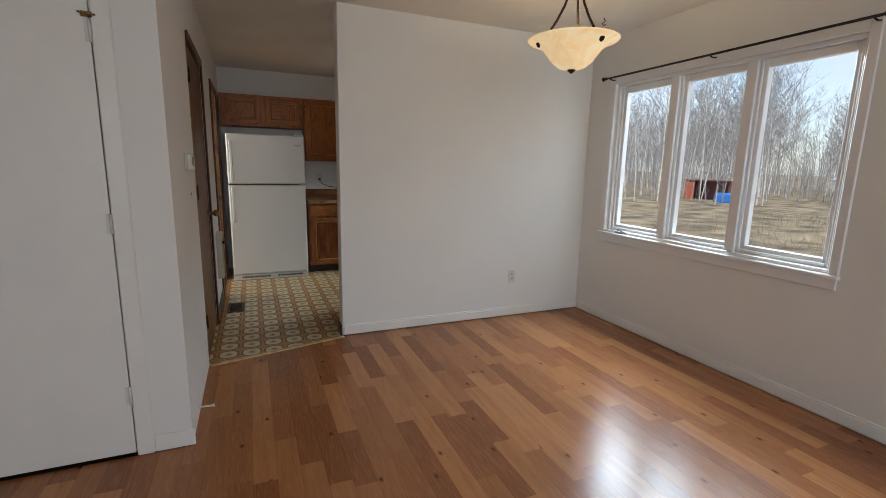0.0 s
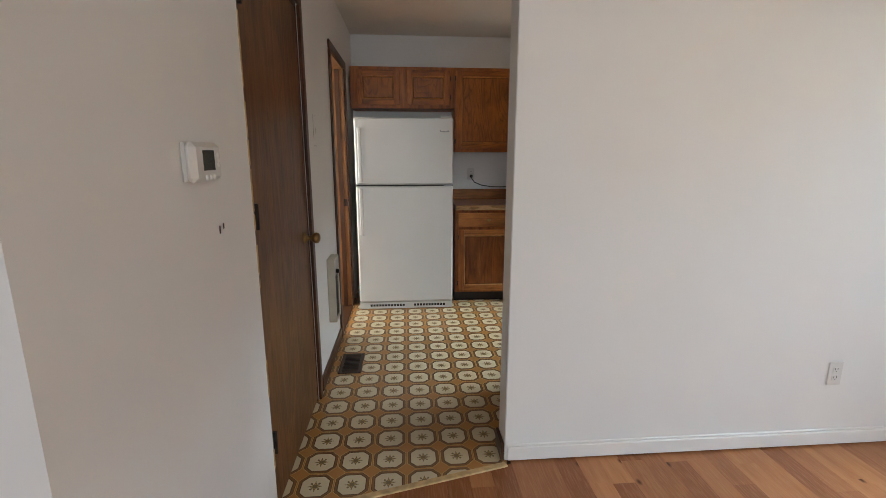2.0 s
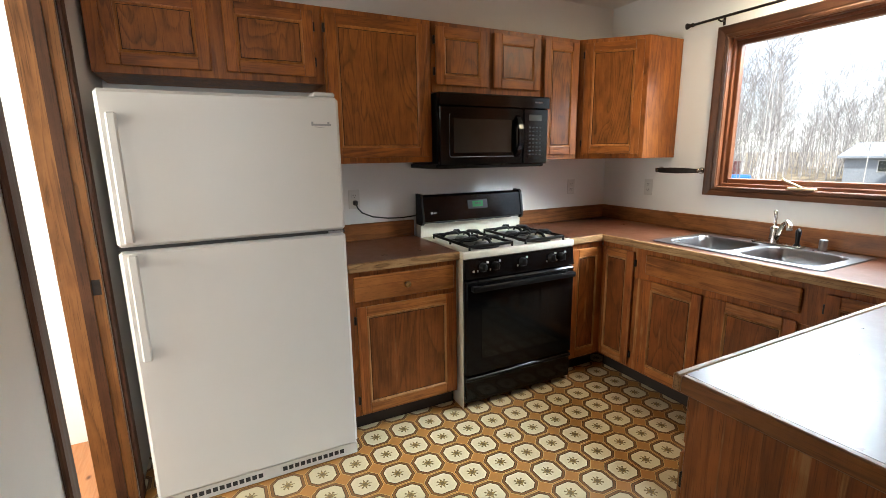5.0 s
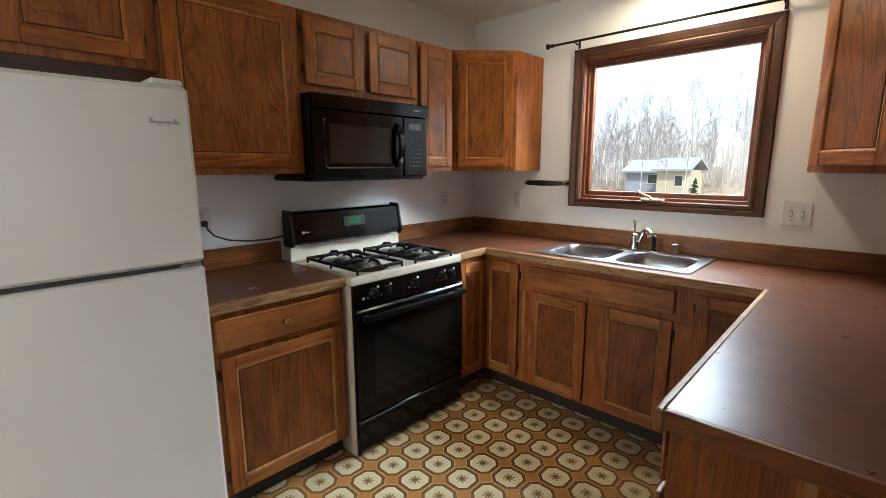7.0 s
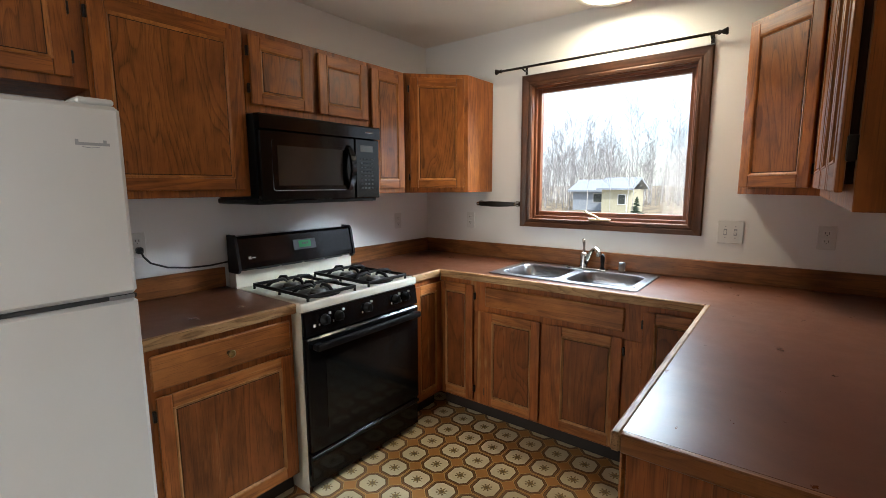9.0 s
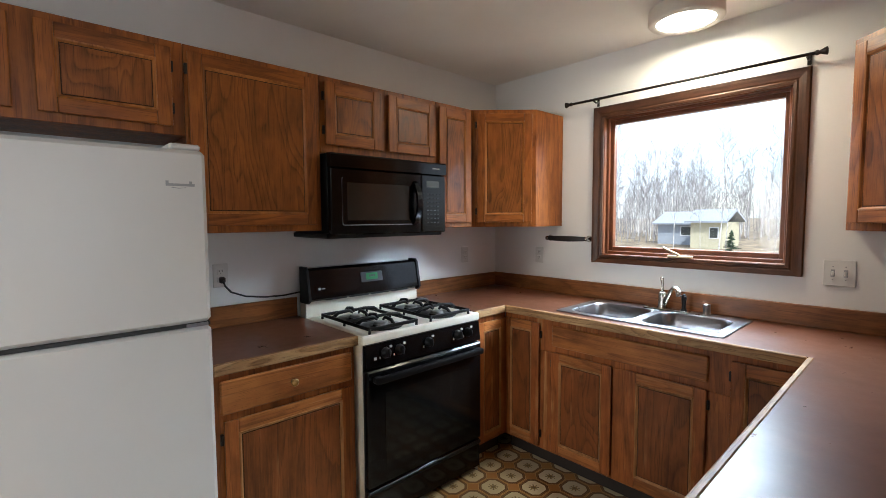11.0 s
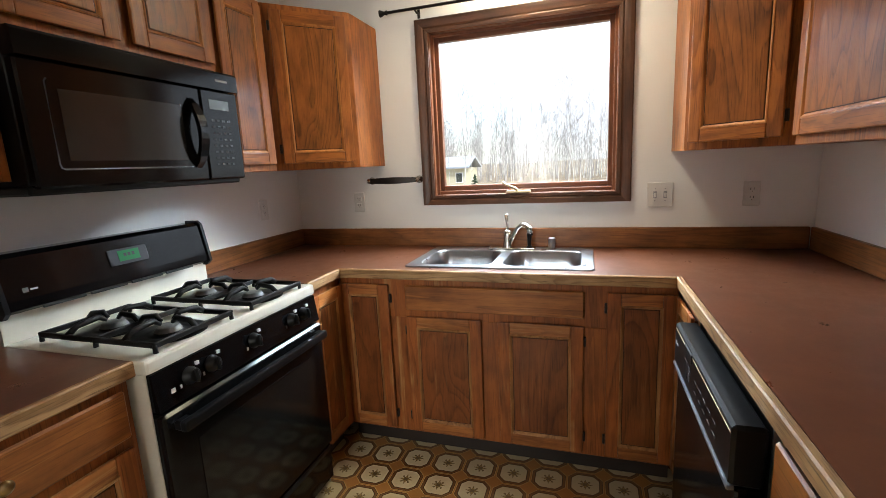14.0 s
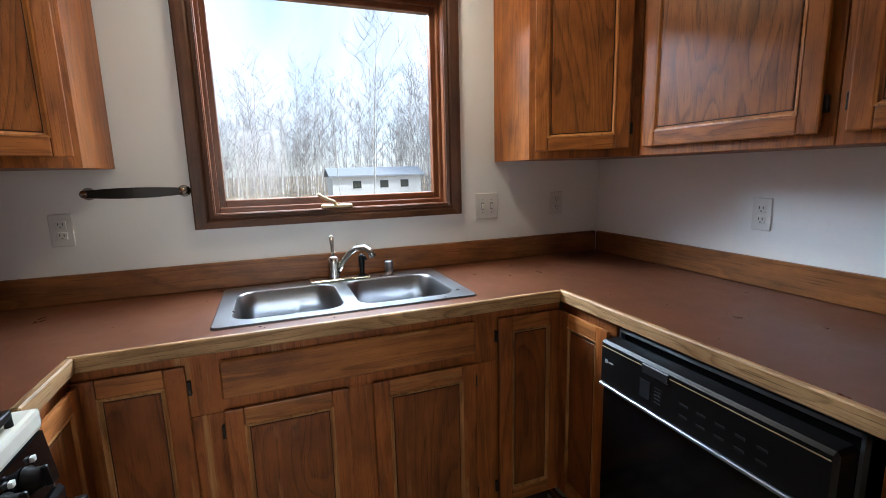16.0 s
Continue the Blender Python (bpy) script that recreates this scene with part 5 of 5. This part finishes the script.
def bare_tree(seed, tall, thick, twigs=5):
    rng = random.Random(seed)
    out = []
    pts, rad = limb(out, Vector((0, 0, -0.3)), Vector((rng.uniform(-0.06, 0.06), rng.uniform(-0.06, 0.06), 1)), tall, thick, 3, rng, 7)
    for k in range(22):
        f = 0.28 + 0.70 * k / 22
        s = f * (len(pts) - 1)
        i = min(int(s), len(pts) - 2)
        p = pts[i].lerp(pts[i + 1], s - i)
        a = rng.uniform(0, math.tau)
        d = Vector((math.cos(a), math.sin(a), rng.uniform(0.6, 1.3))).normalized()
        lp, lr = limb(out, p, d, tall * (0.30 - 0.20 * f) * rng.uniform(0.7, 1.3), thick * (0.36 - 0.2 * f), 2, rng, 4)
        for j in range(twigs):
            q = lp[rng.randint(1, len(lp) - 1)]
            a = rng.uniform(0, math.tau)
            dd = Vector((math.cos(a), math.sin(a), rng.uniform(0.2, 1.5))).normalized()
            tp, _ = limb(out, q, dd, tall * rng.uniform(0.04, 0.10), 0.010, 1, rng, 3)
            for h in range(2):
                limb(out, tp[rng.randint(1, len(tp) - 1)], (dd + Vector((rng.uniform(-1, 1), rng.uniform(-1, 1), 0.5))).normalized(), tall * rng.uniform(0.03, 0.06), 0.006, 0, rng, 3)
    return out


def sweep(bm, rows):
    for pts, rad, sides, _ in rows:
        rings = []
        for i, q in enumerate(pts):
            d = (pts[min(i + 1, len(pts) - 1)] - pts[max(i - 1, 0)]).normalized()
            m = d.to_track_quat("Z", "Y").to_matrix()
            rings.append([bm.verts.new(q + m @ Vector((rad[i] * math.cos(k * math.tau / sides), rad[i] * math.sin(k * math.tau / sides), 0))) for k in range(sides)])
        for a, b in zip(rings, rings[1:]):
            for k in range(sides):
                bm.faces.new((a[k], a[(k + 1) % sides], b[(k + 1) % sides], b[k]))


kinds = []
for k in range(5):
    rows = bare_tree(k, 9 + k * 0.9, 0.036 + 0.007 * k)
    ob = thing("birch_tree", "bare leafless birch with a pale trunk and fine twigs", "tree", pose(25 + k * 2.6, 17 + k * 3.2, -0.75, 0, 0, 40 * k), "birches near the house")
    bm = bmesh.new()
    sweep(bm, [r for r in rows if r[3] == 3])
    part("trunk", bm, BARK, ob)
    bm = bmesh.new()
    sweep(bm, [r for r in rows if r[3] < 3])
    part("crown", bm, TWIG, ob)
    kinds.append((ob, rows))
rng = random.Random(5)
for k in range(80):
    slant = rng.uniform(-0.40, 1.10)
    x = rng.uniform(33, 54) if 0.02 < slant < 0.5 else rng.uniform(24, 40)
    y = x * slant + 4
    if (36 < x < 47 and 9 < y < 20) or (x < 46 and -10 < y < 0):
        continue
    sc = rng.uniform(0.6, 1.05)
    src = kinds[k % 5][0]
    src.scale = (sc, sc, sc)
    copy_thing(src, pose(x, y, -0.75, rng.uniform(-5, 5), rng.uniform(-5, 5), rng.uniform(0, 360)))
    src.scale = (1, 1, 1)
for k in range(8):
    x = rng.uniform(27, 34)
    sc = rng.uniform(0.62, 0.8)
    src = kinds[k % 5][0]
    src.scale = (sc, sc, sc)
    copy_thing(src, pose(x, x * rng.uniform(0.05, 0.42) + 4, -0.75, rng.uniform(-4, 4), rng.uniform(-4, 4), rng.uniform(0, 360)))
    src.scale = (1, 1, 1)
# far woods
verts, faces, slots = [], [], []
for k in range(560):
    slant = rng.uniform(-0.5, 1.25)
    x = rng.uniform(48, 88) if -0.05 < slant < 0.5 else rng.uniform(40, 75)
    y = x * slant + 4
    if x < 52 and -9 < y < 20:
        continue
    sc = rng.uniform(0.65, 0.98) if -0.05 < slant < 0.5 else rng.uniform(0.8, 1.2)
    turn = Matrix.Translation((x, y, -0.8)) @ Matrix.Rotation(rng.uniform(0, 6.28), 4, "Z") @ Matrix.Scale(sc, 4)
    for pts, rad, sides, depth in kinds[k % 5][1]:
        if depth == 0 or (depth == 1 and k % 3 == 0 and x > 55):
            continue
        n0 = len(verts)
        for q, r in zip(pts, rad):
            r = max(r, 0.012)
            q = turn @ q
            verts += [(q.x, q.y - r, q.z), (q.x - r, q.y + r, q.z), (q.x + r, q.y + r, q.z)]
        for i in range(len(pts) - 1):
            for j in range(3):
                a, b = n0 + 3 * i + j, n0 + 3 * i + (j + 1) % 3
                faces.append((a, b, b + 3, a + 3))
                slots.append(0 if depth == 3 else 1)
data = bpy.data.meshes.new("far_woods")
data.from_pydata(verts, [], faces)
data.materials.append(BARK)
data.materials.append(TWIG)
data.polygons.foreach_set("material_index", slots)
tagged(new("far_woods", data), "grey brown leafless birch woods in the distance", "woods", kind="stuff")


verts, faces = [], []
for k in range(1500):
    slant = rng.uniform(-0.5, 1.25)
    x = (36 if slant < 0.5 else 27) + 42 * rng.random() ** 0.8
    y = x * slant + 4
    if 33 < x < 52 and -9 < y < 20:
        continue
    tall = rng.uniform(2.5, 7.5)
    base_p = Vector((x, y, -0.9))
    lean = Vector((rng.uniform(-0.12, 0.12), rng.uniform(-0.12, 0.12), 1)) * tall
    stems = [(base_p, lean, rng.uniform(0.014, 0.034))]
    for h in range(9):
        f = rng.uniform(0.15, 0.95)
        a = rng.uniform(0, 6.28)
        l = tall * 0.22 * (1.1 - f)
        stems.append((base_p + lean * f, Vector((math.cos(a) * l, math.sin(a) * l, l * rng.uniform(0.5, 1.5))), 0.012))
    for p, d, r in stems:
        n0 = len(verts)
        for q, rr in ((p, r), (p + d, 0.004)):
            verts += [(q.x, q.y - rr, q.z), (q.x - rr, q.y + rr, q.z), (q.x + rr, q.y + rr, q.z)]
        faces += [(n0 + j, n0 + (j + 1) % 3, n0 + 3 + (j + 1) % 3, n0 + 3 + j) for j in range(3)]
data = bpy.data.meshes.new("saplings")
data.from_pydata(verts, [], faces)
data.materials.append(TWIG)
tagged(new("saplings", data), "thin leafless saplings filling the woods", "woods", kind="stuff")
verts, faces = [], []
for k in range(9000):
    x = 7 + 22 * rng.random() ** 1.3
    y = x * rng.uniform(-0.35, 1.1) + 2
    z = -0.85 + 0.25 * noise.noise((x * 0.2, y * 0.2, 0)) if x > 8 else -0.85
    a, l = rng.uniform(0, 6.28), rng.uniform(0.12, 0.42)
    n0 = len(verts)
    verts += [(x - 0.012, y - 0.012, z - 0.05), (x + 0.012, y + 0.012, z - 0.05), (x + math.cos(a) * l * 0.7, y + math.sin(a) * l * 0.7, z + l)]
    faces.append((n0, n0 + 1, n0 + 2))
data = bpy.data.meshes.new("dry_grass")
data.from_pydata(verts, [], faces)
data.materials.append(GRASS)
tagged(new("dry_grass", data), "tufts of dead straw coloured grass", "grass", kind="stuff")


def house(label, at, turn, w, d, h, side, roof_h, doors):
    ob = thing("house", label, "house", pose(*at, 0, 0, turn))
    part("wall", boxes((-w / 2, -d / 2, 0, w / 2, d / 2, h)), side, ob)
    bm = bmesh.new()
    e = 0.35
    prof = [(-d / 2 - e, h - 0.02), (0, h + roof_h), (d / 2 + e, h - 0.02), (d / 2 + e, h + 0.12), (0, h + roof_h + 0.16), (-d / 2 - e, h + 0.12)]
    a = [bm.verts.new((-w / 2 - e, y, z)) for y, z in prof]
    b = [bm.verts.new((w / 2 + e, y, z)) for y, z in prof]
    bm.faces.new(a)
    bm.faces.new(b)
    for i in range(6):
        bm.faces.new((a[i], a[(i + 1) % 6], b[(i + 1) % 6], b[i]))
    part("roof", bm, ROOFG, ob, "grey roof")
    for x, z, ww, hh in doors:
        wn_ = part("window", boxes((x - ww / 2 - 0.06, -d / 2 - 0.03, z - 0.06, x + ww / 2 + 0.06, -d / 2 - 0.002, z + hh + 0.06)), WSIDE, ob)
        part("pane", boxes((x - ww / 2, -d / 2 - 0.04, z, x + ww / 2, -d / 2 - 0.031, z + hh)), LCD, wn_)
    return ob


house("small yellow house with a grey roof behind birches", (38.5, 15.1, -0.85), -90, 2.1, 4.0, 1.9, YSIDE, 0.8, ((0.5, 0.8, 0.5, 0.7),))
house("low white and grey house among birches", (43, 18.3, -0.85), -90, 3.6, 5.0, 1.7, ROOFG, 0.9, ((0.5, 0.8, 0.8, 0.7),))
house("long white mobile home beyond the field", (46, -4.5, -0.85), -90, 8.5, 4.0, 1.9, WSIDE, 0.7, ((-2.0, 0.8, 0.8, 0.7), (0.6, 0.8, 0.8, 0.7), (2.6, 0.8, 0.8, 0.7)))
shed = thing("shed", "rust red open shed among the trees", "shed", pose(34, 25.5, -0.85, 0, 0, -70))
part("wall", boxes((-1.6, -0.8, 0, -1.5, 0.8, 1.5), (1.5, -0.8, 0, 1.6, 0.8, 1.5), (-1.5, 0.7, 0, 1.5, 0.8, 1.5)), MAROON, shed)
part("side_board", boxes((-1.62, -0.9, 0, -0.9, -0.82, 1.4)), RUST, shed, "orange board")
part("roof", boxes((-1.7, -0.95, 1.5, 1.7, 0.9, 1.58)), MAROON, shed)
tarp = thing("tarp_stack", "low stack under a bright blue tarpaulin", "tarp", pose(31.5, 22.2, -0.85, 0, 0, -70))
bm = bmesh.new()
box(bm, -0.8, -0.5, 0, 0.8, 0.5, 0.75, 0.22, seg=3)
part("cover", bm, TARP, tarp)
spr = thing("spruce_sapling", "small green spruce in front of the yellow house", "tree", pose(27, 11.0, -0.8))
bm = bmesh.new()
rod(bm, (0, 0, -0.2), (0, 0, 1.6), 0.04, 0.01, 6)
part("trunk", bm, TWIG, spr)
bm = bmesh.new()
for k in range(130):
    z = 0.15 + 1.4 * rng.random()
    a = rng.uniform(0, 6.28)
    l = (1.65 - z) * 0.42 * rng.uniform(0.6, 1.1)
    rod(bm, (0, 0, z), (l * math.cos(a), l * math.sin(a), z - 0.05 + rng.uniform(0, 0.1)), 0.035, 0.008, 4)
part("crown", bm, SPRUCE, spr)

# ---- floor boards ----
fl = new("floor_dining", mesh("floor_dining", boxes((-4.07, -4.07, -0.0139, EX, SY + 0.05, -0.0115)), SUB))
tagged(fl, "warm brown laminate strip floor in staggered boards", "floor", kind="structure")
rng = random.Random(11)
BW = 0.1


def board(x0, x1, y0, y1, a, b, rest):
    g = 0.0001
    pts = [(x0 + g, y0 + g), (x1 - g, y0 + g), (x1 - g, min(y1, b) - g), (x0 + g, min(y1, a) - g)]
    vs = [(x, y, z) for z in (-0.0115, -0.0008) for x, y in pts]
    m = [(x + (0.00025 if i in (0, 3) else -0.00025), y + (0.00025 if i < 2 else -0.00025), 0.0) for i, (x, y) in enumerate(pts)]
    vs += m
    fs = [(8, 9, 10, 11)] + [(i, (i + 1) % 4, 4 + (i + 1) % 4, 4 + i) for i in range(4)] + [(4 + i, 4 + (i + 1) % 4, 8 + (i + 1) % 4, 8 + i) for i in range(4)]
    if rest is not None:
        n0 = len(rest[0])
        rest[0].extend(vs)
        rest[1].extend([tuple(n0 + i for i in f) for f in fs])
        return
    d = bpy.data.meshes.new("floor_board")
    d.from_pydata(vs, [], fs)
    d.materials.append(PLANK)
    ob = new("floor_board", d)
    ob.parent = fl


rest, count = ([], []), 0
k = 0
x = -4.05
while x < EX - 0.001:
    x1 = min(x + BW, EX - 0.001)
    end_a = 2.305 if x1 <= WX + 0.02 else (edge_y(x) - 0.012 if x < 0.733 else SY + 0.02)
    end_b = 2.305 if x1 <= WX + 0.02 else (edge_y(x1) - 0.012 if x < 0.733 else SY + 0.02)
    y = -4.05 + rng.uniform(-0.5, 0)
    while y < max(end_a, end_b):
        l = rng.choice((0.42, 0.55, 0.68, 0.85))
        y1 = y + l
        if min(end_a, end_b) - y < 0.02:
            break
        near = x > -1.0 and y1 > 0.75 and count < 300
        board(x, x1, max(y, -4.05), y1, end_a, end_b, None if near else rest)
        count += near
        y = y1
    x = x1
d = bpy.data.meshes.new("floor_boards_rest")
d.from_pydata(rest[0], [], rest[1])
d.materials.append(PLANK)
ob = new("floor_boards_rest", d)
ob.parent = fl
tagged(ob, "remaining laminate boards", kind="stuff")
